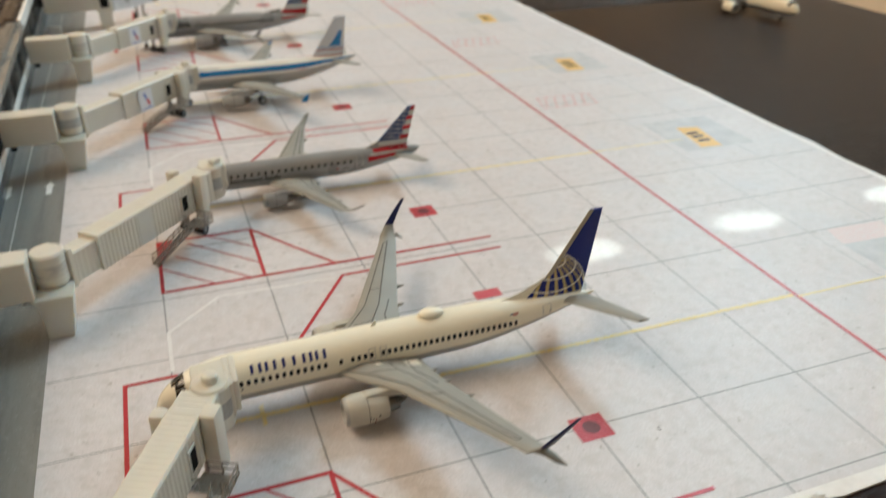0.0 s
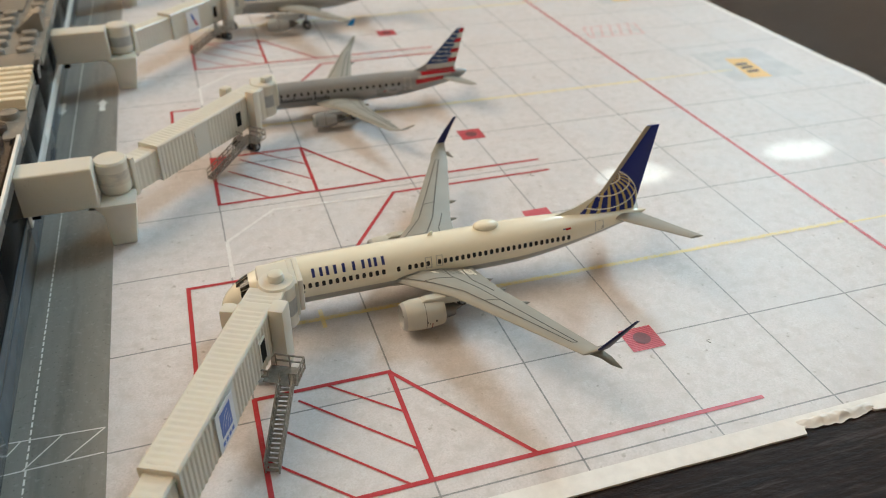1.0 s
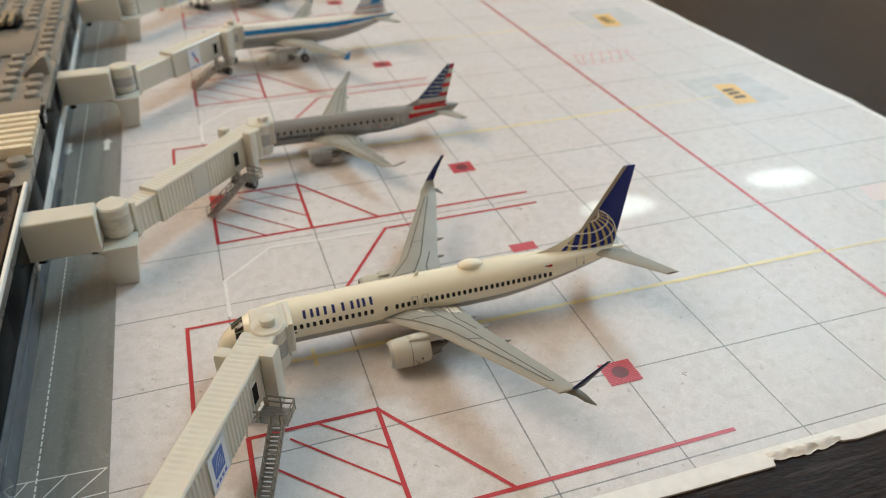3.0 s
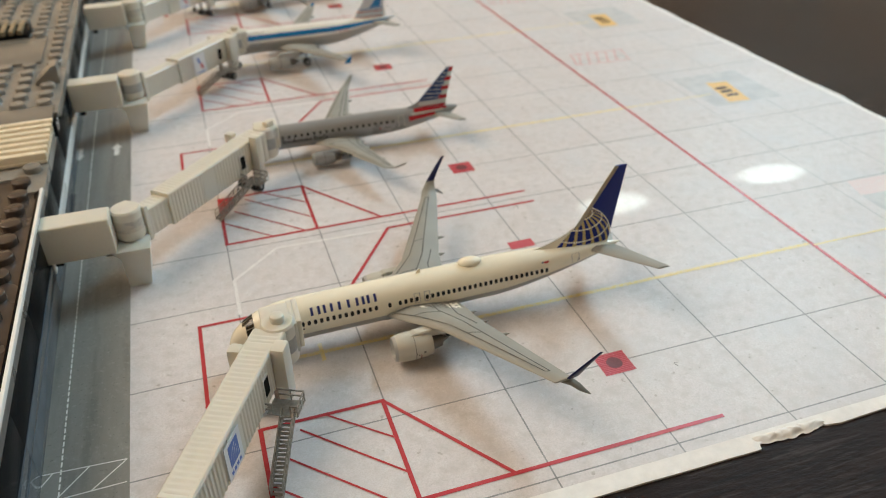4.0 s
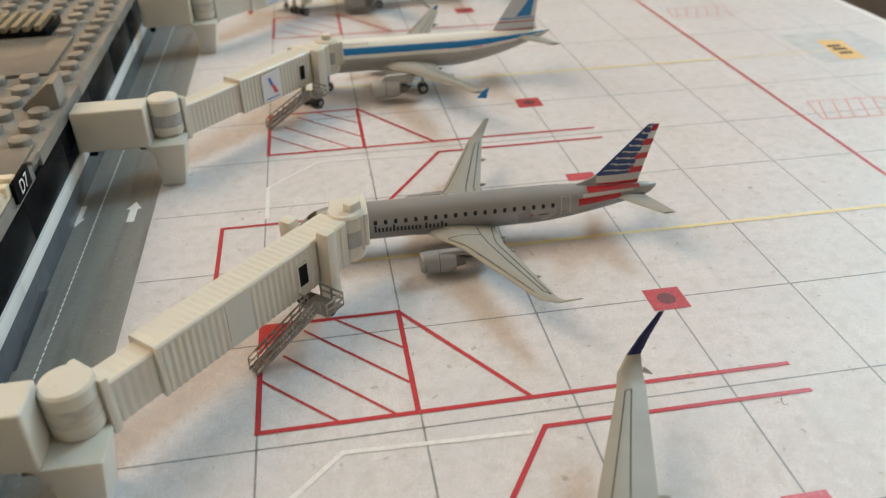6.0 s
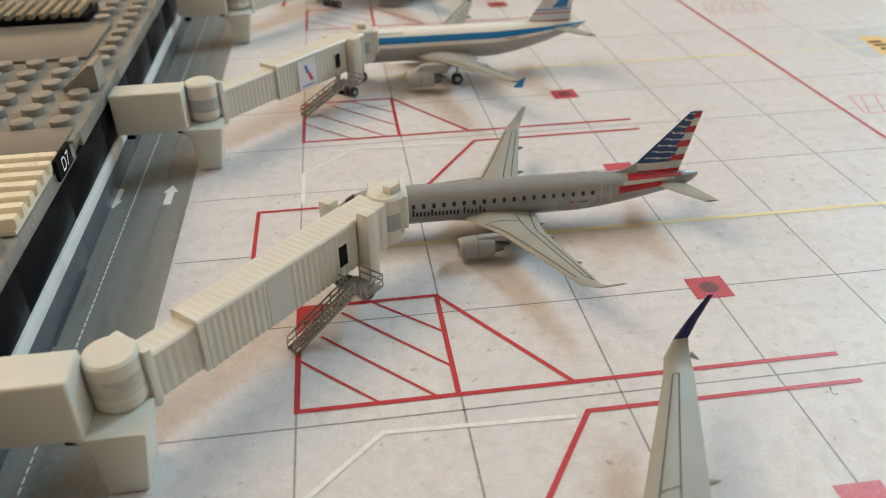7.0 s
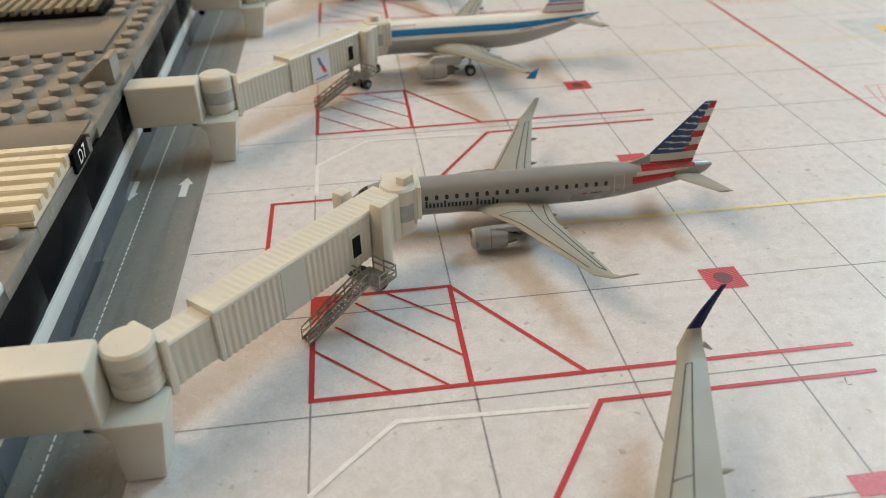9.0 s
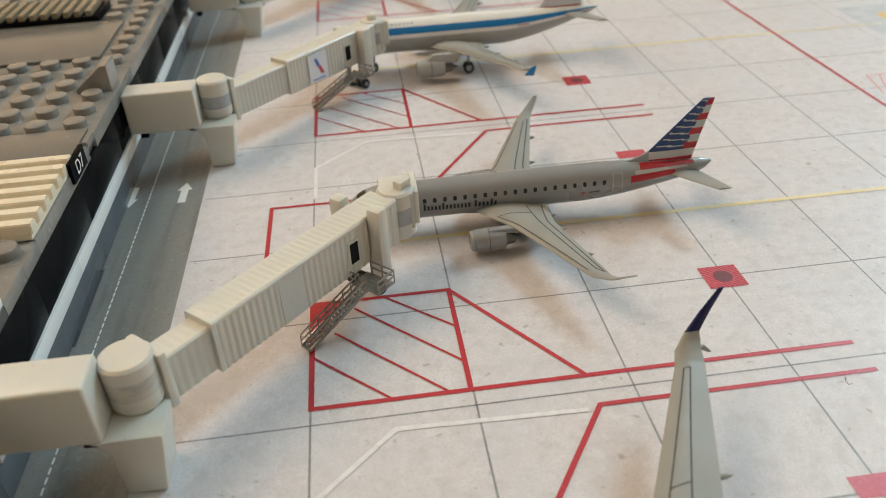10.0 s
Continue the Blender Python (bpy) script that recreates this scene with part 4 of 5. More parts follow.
def heritage_tail(u, v):
    if 0.30 < v < 0.66 and 0.42 + (v - 0.30) * 0.75 < u < 0.86:
        return 1
    if 0.25 < v < 0.285:
        return 1
    if 0.20 < v < 0.225 or 0.06 < v < 0.08:
        return 2
    return 0


def row(x0, x1, pitch, skip=()):
    out, x, i = [], x0, 0
    while x <= x1:
        if i not in skip:
            out.append(x)
        x += pitch
        i += 1
    return out


# narrow-body with split winglets
NARROW = dict(
    length=97.2, width=9.5, height=10.0, zc=9.3, tail=0.36, up=0.34,
    bands=((-90, -18, 1),), paints=[CREAM_PAINT, BELLY_GREY],
    window=(13.5, 0.78, 6.4), window_xs=row(15.63, 32.6, 1.405) + [35.7, 38.15, 39.5, 40.85, 42.2] + row(44.7, 75.4, 1.32),
    doors=((82.6, 2.1, -8, 36), (41.6, 1.3, 2, 30), (44.0, 1.3, 2, 30), (11.0, 2.1, -14, 32)),
    wing=((32.4, 0, 6.8, 19.5, 1.9), (35.2, 5.2, 7.2, 17.0, 1.8), (44.1, 15.6, 8.5, 10.0, 1.25), (57.1, 40.6, 11.3, 4.7, 0.62), (58.3, 43.7, 11.9, 4.1, 0.5), (60.2, 45.4, 13.8, 2.4, 0.46), (62.5, 46.3, 16.6, 1.75, 0.38), (65.6, 47.3, 20.0, 0.9, 0.2)),
    cants=(6, 6, 6, 6, 20, 55, 72, 76), tip_from=5, tip_paint=WINGLET_NAVY, lower_tip=True, lower_from=4,
    wing_lines=(((1.0, 0.07), (1.45, 0.16), (2.0, 0.22), (2.97, 0.30), (2.98, 0.5), (2.0, 0.56), (1.35, 0.52), (1.0, 0.6)), ((1.32, 0.15), (1.42, 0.52)), ((2.2, 0.24), (2.23, 0.55)), ((1.0, 0.04), (1.01, 0.96)), ((1.0, 0.84), (1.6, 0.72), (2.05, 0.78))),
    fairings=((1.5, 5), (1.99, 5), (2.27, 5)),
    stab=((86.9, 0, 11.1, 8.2, 0.9), (88.7, 2.4, 11.4, 7.4, 0.85), (96.4, 18.9, 14.5, 3.2, 0.4)),
    fin=((80.4, 93.6, 11.6), (94.0, 97.2, 32.8), 1.2), dorsal=(71.4, 84.6, 17.9), dorsal_grid=(60, 24), dorsal_cap=3,
    dorsal_paint=lambda x, z: 4 if x < 79.4 + (z - 13.3) * 1.05 else globe(x, z), dorsal_paints=[NAVY, GOLD, LINE_WHITE, FIN_EDGE, CREAM_PAINT],
    fin_paint=(130, 100, globe_tail), fin_paints=[NAVY, GOLD, LINE_WHITE, FIN_EDGE],
    engine=(33.6, 13.2, 4.2, 11.4, 3.25, 7.9), engine_paint=ENGINE_PAINT,
    gear=(10.0, 49.0, 6.8, 1.35),
    domes=(("radome", 56.8, 2.9, 1.85, 1.15),), blades=(43.4,),
)
REGIONAL = dict(
    length=79.2, width=7.5, height=8.3, zc=7.6, end=0.74, tail=0.36, up=0.55,
    bands=((-90, -18, 1),), paints=[SILVER_PAINT, SILVER_PAINT],
    window=(19.0, 0.74, 6.9), window_xs=row(16.5, 55.0, 2.12),
    doors=((56.6, 2.1, -20, 42),), door_mat=FLAG_GREY,
    wing=((25.5, 0, 5.0, 16.4, 1.6), (27.4, 4.0, 5.2, 14.6, 1.5), (33.2, 12.0, 6.0, 8.9, 1.0), (43.4, 33.4, 7.6, 3.6, 0.45), (45.8, 36.0, 8.6, 2.5, 0.35), (48.8, 38.6, 10.9, 1.1, 0.2)),
    cants=(5, 5, 5, 6, 14, 26),
    wing_lines=(((1.05, 0.7), (2.0, 0.62), (2.9, 0.58), (2.95, 0.84)), ((1.5, 0.06), (2.9, 0.2)), ((1.0, 0.94), (2.0, 0.82), (2.95, 0.82)), ((1.5, 0.06), (1.52, 0.66))),
    fairings=((1.5, 4), (2.1, 4), (2.6, 3.5)),
    stab=((67.8, 0, 8.2, 7.6, 0.7), (69.4, 1.8, 8.4, 6.8, 0.65), (75.6, 12.6, 10.0, 3.0, 0.3)),
    fin=((61.4, 74.4, 9.6), (75.4, 77.9, 24.4), 1.1), dorsal=(58.6, 65.0, 13.4),
    fin_paint=(60, 30, flag_tail), fin_paints=[SILVER_PAINT, FLAG_RED, FLAG_BLUE, FLAG_GREY],
    engine=(24.6, 11.8, 3.4, 9.2, 2.35, 5.9), engine_paint=SILVER_PAINT, wing_paint=WING_GREY, belly_paint=SILVER_PAINT,
    gear=(8.0, 38.5, 6.0, 1.2),
)

def variant(base, **changes):
    d = dict(base)
    d.update(changes)
    return d


def letters(x0, x1, a0, a1, count, mat, gap=0.35):
    """Plain bars that stand for lettering."""
    w = (x1 - x0) / count
    return tuple(("title_bar", mat, x0 + w * i, x0 + w * (i + 1 - gap), a0, a1) for i in range(count))


words = tuple(("title_bar", LETTER_GREY, x, x + 0.46, -12 - 0.25 * (x - 16), -12 - 0.25 * (x - 16) + h) for x, h in zip(
    row(16.2, 25.6, 0.78) + row(26.9, 32.0, 0.84), (22, 15, 15, 15, 15, 22, 15, 15, 15, 15, 15, 15, 15, 22, 15, 15, 15, 22, 15)))
strokes = tuple(("title_bar", LETTER_BLUE, x - 0.9, x - 0.28, 31, 53) for x in (18.6, 20.2, 21.5, 23.1, 24.9, 27.0, 29.0, 30.4, 31.6, 33.2))
first = variant(NARROW, up=0.44, droop=0.65, ahead=0.8, nose=0.16, low=0.72, far_stab=0.62, marks=strokes + (("small_flag", FLAG_RED, 74.9, 76.2, 28, 35), ("small_flag", FLAG_BLUE, 74.2, 74.9, 31, 35), ("small_mark", LETTER_GREY, 84.4, 84.9, 2, 6), ("small_mark", LETTER_GREY, 84.2, 85.0, -6, -4), ("small_mark", LETTER_GREY, 15.4, 15.9, -2, 2)))
lead = airliner("white_airliner", "white airliner model with navy and gold tail", -2.2, -52.8, first, turn=0.35, lean=-1.3)

for s in (-1, 1):
    rows = [(x, s * yy, zz, c, t) for x, yy, zz, c, t in NARROW["wing"]]
    wing = [o for o in lead.children if o.name.startswith("wing")][0 if s < 0 else 1]
    bm = bmesh.new()
    bm.faces.new([bm.verts.new(wing_top(rows, a, b, 0.09)) for a, b in ((1.04, 0.40), (1.04, 0.95), (1.34, 0.93), (1.13, 0.40))][::-s])
    part("walkway_patch", bm, LINE_WHITE, wing, "white painted walkway patch")
    for i in range(5):
        for j in range(3):
            sa, ca = 1.08 + 0.065 * j + 0.012 * i * j, 0.50 + 0.09 * i
            bm = bmesh.new()
            bm.faces.new([bm.verts.new(wing_top(rows, sa + a, ca + b, 0.13)) for a, b in ((0, 0), (0, 0.045), (0.022, 0.045), (0.022, 0))][::-s])
            part("walkway_dash", bm, PANEL_LINE, wing)
    ex, ey, ez, el, er, top = NARROW["engine"]
    cowl = [o for o in lead.children if o.name.startswith("engine")][0 if s < 0 else 1]
    for a0, a1, x0, x1, m in ((-50, -8, 0.50, 0.515, TAIL_RED), (-6, 2, 0.40, 0.425, PANEL_LINE), (-4, 4, 0.56, 0.60, PANEL_LINE), (-12, -6, 0.45, 0.47, PANEL_LINE)):
        bm = bmesh.new()
        pts = []
        for i in range(7):
            a = radians(a0 + (a1 - a0) * i / 6)
            r = er * 1.045
            pts.append([bm.verts.new((ex + xx * el, s * ey - r * math.cos(a), ez + r * math.sin(a))) for xx in (x0, x1)])
        for p, q in zip(pts, pts[1:]):
            bm.faces.new((p[0], p[1], q[1], q[0]))
        part("cowl_mark", bm, m, cowl)

regional_marks = words + (
    ("tail_red_band", FLAG_RED, 60.6, 70.5, 0, 26), ("tail_pale_band", FLAG_GREY, 61.6, 73.5, 27, 42), ("tail_red_band", FLAG_RED, 62.8, 75.0, 43, 74), ("small_flag", FLAG_RED, 49.6, 50.6, -9, -5), ("small_mark", LETTER_GREY, 51.4, 53.8, -9, -6))
airliner("silver_regional_jet", "silver regional jet model with striped flag tail at a jet bridge", 7.7, 51.1, variant(REGIONAL, marks=regional_marks), lean=1.4)

STRIPED = variant(
    NARROW, dorsal_paint=lambda x, z: 0, dorsal_grid=(12, 3), dorsal_cap=0, dorsal_paints=[WHITE_GLOSS], length=84.9, width=10.0, height=10.5, zc=10.9, tail=0.38, up=0.78,
    bands=((-90, 4, 2), (17, 41, 1)), paints=[WHITE_GLOSS, STRIPE_BLUE, BELLY_GREY], window=(29, 0.78, 6.4),
    window_xs=row(16.0, 64.0, 1.35), glass=STRIPE_BLUE,
    wing=((27.5, 0, 7.6, 19.0, 1.9), (30.0, 5.2, 7.9, 16.4, 1.8), (36.6, 14.0, 8.9, 9.8, 1.2), (50.4, 39.8, 11.5, 4.2, 0.55), (51.4, 41.9, 11.8, 3.4, 0.4)),
    cants=(6, 6, 6, 6, 8), tip_from=99, lower_tip=False,
    wing_lines=(((1.05, 0.7), (2.0, 0.64), (2.9, 0.6)), ((1.5, 0.06), (2.9, 0.16)), ((1.0, 0.94), (2.0, 0.82), (2.95, 0.82))), fairings=((1.5, 5), (2.2, 5), (2.6, 4)),
    stab=((71.5, 0, 13.2, 8.8, 0.9), (73.4, 2.2, 13.5, 7.8, 0.85), (80.4, 15.4, 15.0, 3.4, 0.4)),
    fin=((65.0, 79.2, 14.6), (76.2, 81.0, 32.0), 1.3), dorsal=(60.4, 66.0, 16.2),
    fin_paint=(50, 36, heritage_tail), fin_paints=[TAIL_PALE, STRIPE_BLUE, FLAG_RED],
    engine_paint=BELLY_GREY, engine=(24.9, 13.4, 4.1, 11.0, 2.7, 8.4), gear=(12.5, 41.6, 8.6, 1.7), domes=(), blades=(), marks=letters(16, 26, 52, 59, 8, SEAM_PALE) + (("small_mark", FLAG_RED, 58, 62, 10, 13),),
    doors=((14.0, 2.0, -14, 30),))
heritage = airliner("striped_airliner", "white airliner model with a blue cheatline and grey belly", 6.3, 149.6, STRIPED)
for s in (-1, 1):
    bm = bmesh.new()
    pts = [(51.9, 42.7, 10.6), (54.4, 42.8, 10.4), (55.2, 42.7, 13.2), (53.8, 42.7, 12.7)]
    lo = [bm.verts.new((x, s * (yy - 0.2), zz)) for x, yy, zz in pts]
    hi = [bm.verts.new((x, s * (yy + 0.2), zz)) for x, yy, zz in pts]
    bm.faces.new(lo), bm.faces.new(hi[::-1])
    for i in range(4):
        bm.faces.new((lo[(i + 1) % 4], lo[i], hi[i], hi[(i + 1) % 4]))
    bmesh.ops.recalc_face_normals(bm, faces=bm.faces)
    part("wingtip_fence", bm, STRIPE_BLUE, heritage)

silver = variant(NARROW, dorsal_paint=lambda x, z: 0, dorsal_grid=(12, 3), dorsal_cap=0, dorsal_paints=[SILVER_PAINT], bands=((-90, -18, 1),), paints=[SILVER_PAINT, SILVER_PAINT], marks=letters(17.5, 33, 16, 40, 8, LETTER_GREY) + (
    ("tail_red_band", FLAG_RED, 80.5, 92.5, 8, 26), ("tail_pale_band", FLAG_GREY, 81.5, 93, 28, 40)), tip_paint=SILVER_PAINT,
    fin=((79.6, 94.0, 11.6), (96.6, 100.4, 34.8), 1.2), dorsal=(70.0, 80.6, 15.6),
    wing=NARROW["wing"][:5] + ((59.9, 45.2, 13.0, 2.6, 0.42), (61.4, 46.0, 15.0, 1.9, 0.34), (63.6, 46.6, 17.2, 0.9, 0.2)),
    fin_paint=(60, 30, flag_tail), engine_paint=SILVER_PAINT, fin_paints=[SILVER_PAINT, FLAG_RED, FLAG_BLUE, FLAG_GREY], belly_paint=SILVER_PAINT, domes=())
airliner("silver_airliner", "silver-grey airliner model with a striped flag tail", -4.6, 250.0, silver)

red_tail = variant(NARROW, dorsal_paint=lambda x, z: 0, dorsal_grid=(12, 3), dorsal_cap=0, dorsal_paints=[CREAM_PAINT], length=106.0, bands=((-90, -24, 1),), paints=[CREAM_PAINT, NAVY], engine_paint=NAVY, tip_paint=NAVY,
                fin=((86.5, 101.5, 12.6), (100.5, 106.5, 31.0), 1.3), dorsal=(77.0, 87.5, 15.0), stab=((91, 0, 11.0, 9.5, 0.9), (93.2, 2.4, 11.3, 8.4, 0.85), (101.4, 16.4, 13.0, 3.4, 0.4)),
                fin_paint=(6, 12, lambda u, v: 1 if u + 0.5 * v < 0.42 else 0), fin_paints=[TAIL_RED, NAVY], domes=(), marks=letters(17, 30, 20, 42, 5, LETTER_BLUE))
airliner("red_tail_airliner", "white airliner model with dark red tail and navy engines", 0.0, 463.0, red_tail)
airliner("red_tail_airliner", "white airliner model with dark red tail and navy engines", -6.0, 566.0, red_tail)

# long narrow freighter standing free on the table
LONG = variant(
    NARROW, dorsal_paint=lambda x, z: 0, dorsal_grid=(12, 3), dorsal_cap=0, dorsal_paints=[TAIL_DARK], length=101.0, width=10.0, height=10.4, zc=8.8, tail=0.36, up=0.8, bands=((-90, -34, 1, 0.0, 0.62), (-90, 90, 2, 0.85, 1.0)), paints=[CREAM_PAINT, BELLY_GREY, TAIL_DARK],
    window_xs=[], doors=(), marks=(),
    wing=((34, 0, 6.8, 20, 2.2), (36.6, 5, 7.2, 17.5, 2.0), (43, 16, 8.6, 10.5, 1.3), (58.0, 48, 11.6, 4.4, 0.6), (60.0, 51.0, 12.2, 2.4, 0.3)),
    cants=(6, 6, 6, 7, 10), tip_from=99, lower_tip=False, wing_paint=BELLY_GREY,
    wing_lines=(((1.05, 0.7), (2.0, 0.64), (2.9, 0.6)),), fairings=((1.5, 6), (2.2, 6), (2.6, 5)),
    stab=((84.5, 0, 10.8, 9.5, 1.0), (86.5, 2.4, 11.2, 8.5, 0.95), (94.5, 18, 13.2, 3.6, 0.4)),
    fin=((80, 95.5, 12.2), (93.5, 99.5, 30), 1.5), dorsal=(74, 81, 14.6), fin_paint=(12, 24, lambda u, v: 1 if v < 0.14 else (2 if u < 0.3 and v > 0.2 else 0)), fin_paints=[TAIL_DARK, FLAG_BLUE, FLAG_GREY],
    engine=(33, 16.4, 4.4, 12, 3.2, 8.0), engine_paint=CREAM_PAINT, gear=(12, 51, 8, 1.3), domes=(), blades=())
airliner("white_freighter", "long white airliner model with a dark tail standing on the table", 368.0, 184.0, LONG, turn=94.0, z=-0.5)

# ---- jet bridges ----
def ribbed_box(bm, length, w, h, z0, rib, m, depth=0.2):
    """A tunnel from x = 0 to length whose walls and roof are corrugated."""
    n = max(4, int(length / rib))
    rings = []
    for i in range(n * 4 + 1):
        x = length * i / (n * 4)
        d = 0.0 if (i // 2) % 2 == 0 else depth
        if i < 3 or i > n * 4 - 3:
            d = 0.0
        ww, b, z1, e = w / 2, 0.3, z0 + h, 0.75
        # plain strips run along both roof edges; the ribs lie between them
        half = [(ww - d, z0), (ww - d, z1 - b - 0.7), (ww, z1 - b - 0.45), (ww, z1 - b), (ww - b, z1), (ww - e, z1), (ww - e - 0.45, z1 - 0.9 * d)]
        ring = half + [(-a, c) for a, c in reversed(half)]
        rings.append([m @ Vector((x, a, c)) for a, c in ring])
    loft(bm, rings)
    bmesh.ops.recalc_face_normals(bm, faces=bm.faces)


def stairs(owner, m, run, rise, width, deck):
    """Etched service stairs from the door platform down to the apron. m puts x along the run, downwards from the platform; deck puts x along the tunnel from the platform's back edge."""
    steps = 19
    flight = bmesh.new()
    for s in (-1, 1):
        bar(flight, m @ Vector((0, s * width / 2, rise)), m @ Vector((run, s * width / 2, 0.35)), 0.25, 0.6)
    part("stringer", flight, METAL_ETCH, owner)
    for i in range(steps):
        bm = bmesh.new()
        t = (i + 0.5) / steps
        x, z = run * t, rise * (1 - t)
        vs = [bm.verts.new(m @ Vector((x + a, b, z + c))) for a in (-0.3, 0.3) for b in (-width / 2, width / 2) for c in (0, 0.16)]
        for q in ((0, 1, 3, 2), (4, 6, 7, 5), (0, 4, 5, 1), (2, 3, 7, 6), (0, 2, 6, 4), (1, 5, 7, 3)):
            bm.faces.new([vs[k] for k in q])
        part("tread", bm, METAL_ETCH, owner)
    for s in (-1, 1):
        bm = bmesh.new()
        y = s * width / 2
        for hgt in (1.25, 2.4):
            bar(bm, m @ Vector((0, y, rise + hgt)), m @ Vector((run, y, hgt + 0.3)), 0.24, 0.24)
        for i in range(8):
            t = i / 7
            bar(bm, m @ Vector((run * t, y, rise * (1 - t))), m @ Vector((run * t, y, rise * (1 - t) + 2.5)), 0.22, 0.22)
        for i in range(7):
            t, u = i / 7, (i + 1) / 7
            bar(bm, m @ Vector((run * t, y, rise * (1 - t) + 0.1)), m @ Vector((run * u, y, rise * (1 - u) + 2.3)), 0.13, 0.13)
        part("handrail", bm, METAL_ETCH, owner)
    # platform beside the door
    bm = bmesh.new()
    box(bm, -0.2, 4.3, -9.8, -3.4, rise - 0.2, rise, 0, deck)
    part("platform", bm, METAL_ETCH, owner)
    rail = ((-0.2, -8.4), (-0.2, -9.8), (4.3, -9.8), (4.3, -4.4))
    for hgt in (1.3, 2.6):
        bm = bmesh.new()
        for (xa, ya), (xb, yb) in zip(rail, rail[1:]):
            bar(bm, deck @ Vector((xa, ya, rise + hgt)), deck @ Vector((xb, yb, rise + hgt)), 0.26, 0.26)
        part("platform_rail", bm, METAL_ETCH, owner)
        bm = bmesh.new()
        bar(bm, deck @ Vector((-0.2, -4.6, rise + hgt)), deck @ Vector((-0.2, -3.4, rise + hgt)), 0.26, 0.26)
        part("platform_rail", bm, METAL_ETCH, owner)
    for xa, ya in ((-0.2, -8.4), (-0.2, -9.8), (2.0, -9.8), (4.3, -9.8), (4.3, -7.0), (4.3, -4.4), (-0.2, -4.6)):
        bm = bmesh.new()
        bar(bm, deck @ Vector((xa, ya, rise)), deck @ Vector((xa, ya, rise + 2.7)), 0.26, 0.26)
        part("rail_post", bm, METAL_ETCH, owner)


def jet_bridge(at, angle, start, length, cab_z, stair, hood, rot_top=20.7, column=0.5, sticker=None, band=False, boxed=False, reach=7.5, drum=(0.0, 0.0), foot=0.0, cab_length=5.9, cab_side=3.6, side_column=4.0, block=(4.2, 7.2, -1.2, 1.8), turn=(1.1, 1.5), label=""):
    """A gate bridge rooted on the terminal, with its rotunda at a place; its telescoping tunnel leaves the rotunda at an angle (degrees from +x).
    start: where the outer tunnel begins, from the rotunda; length: the outer tunnel's; stair: (side distance, along, turn, run)."""
    br = thing("jet_bridge", at[0], at[1], 0.13, label, "jet bridge", "jet bridges")
    # fixed walkway and pedestal
    bm = bmesh.new()
    box(bm, -43.4 - at[0], -2.7, -7.4, -0.1, 10.6, 20.9, bevel=0.6, seg=3)
    part("fixed_walkway", bm, RESIN, br, smooth=40)
    bm = bmesh.new()
    # tapered block with a curved bracket under the walkway, as one moulding
    prof = [(-2.2, foot), (3.6, foot), (5.3, 10.9), (-5.8, 10.9), (-5.8, 10.5)]
    prof += [(-5.8 + 3.4 * math.sin(a), 7.2 + 3.3 * math.cos(a)) for a in (0.5 * math.pi * i / 8 for i in range(1, 9))]
    lo = [bm.verts.new((x, -7.5, z)) for x, z in prof]
    hi = [bm.verts.new((x, 0.1, z)) for x, z in prof]
    k = len(prof)
    fs = [bm.faces.new(lo), bm.faces.new(hi[::-1])] + [bm.faces.new((lo[(i + 1) % k], lo[i], hi[i], hi[(i + 1) % k])) for i in range(k)]
    bmesh.ops.recalc_face_normals(bm, faces=fs)
    bmesh.ops.bevel(bm, geom=[e for e in bm.edges if e.calc_face_angle(0) > 0.6], offset=0.55, segments=2, affect="EDGES", profile=0.6)
    part("pedestal", bm, RESIN, br, smooth=40)
    # rotunda
    bm = bmesh.new()
    prof = ((10.4, 0.0), (10.4, 3.2), (10.9, 3.4), (11.3, 3.4), (11.6, 3.85), (13.6, 3.9), (16.8, 3.9), (rot_top - 0.6, 3.9), (rot_top - 0.1, 3.5), (rot_top, 0.0))
    lathe(bm, prof, (0.7, 0.5, 0), "z", 32, mat=[0, 0, 0, 0, 0, 1, 0, 0, 0])
    part("rotunda", bm, [RESIN, GREY_BAND if band else RESIN_DIRTY], br, smooth=35)
    d = Matrix.Rotation(radians(angle), 4, "Z")
    # collar, roof wedge between rotunda and collar
    bm = bmesh.new()
    box(bm, 3.5, 4.9, -3.9, 3.9, 8.6, rot_top - 0.7, 0.5, d)
    part("collar", bm, RESIN, br, smooth=40)
    bm = bmesh.new()
    box(bm, 0.2, 3.5, -2.9, 2.9, 11.2, rot_top - 0.6, 0.5, d)
    part("rotunda_side", bm, RESIN, br, smooth=40)
    tz = cab_z - 9.6
    bm = bmesh.new()
    ribbed_box(bm, start - 4.6 + 2.0, 5.0, 8.0, tz + 0.6, 1.4, d @ Matrix.Translation((4.6, 0, 0)), 0.14)
    part("inner_tunnel", bm, RESIN, br, smooth=25)
    bm = bmesh.new()
    ribbed_box(bm, length, 6.3, 9.6, tz, 1.28, d @ Matrix.Translation((start, 0, 0)))
    outer = part("outer_tunnel", bm, RESIN, br, smooth=25)
    end = start + length
    # plain wall panel
    bm = bmesh.new()
    box(bm, start + length * 0.36, start + length * 0.5, -3.154, -3.0, tz + 0.02, tz + 8.85, 0.0, d)
    part("wall_panel", bm, RESIN, outer)
    # service door
    bm = bmesh.new()
    box(bm, end - 7.8, end - 4.9, -3.3, -2.9, tz + 2.2, tz + 7.0, 0.1, d)
    door = part("service_door", bm, RESIN, br)
    # flat dark sheet on the door, painted for the shade inside the doorway
    bm = bmesh.new()
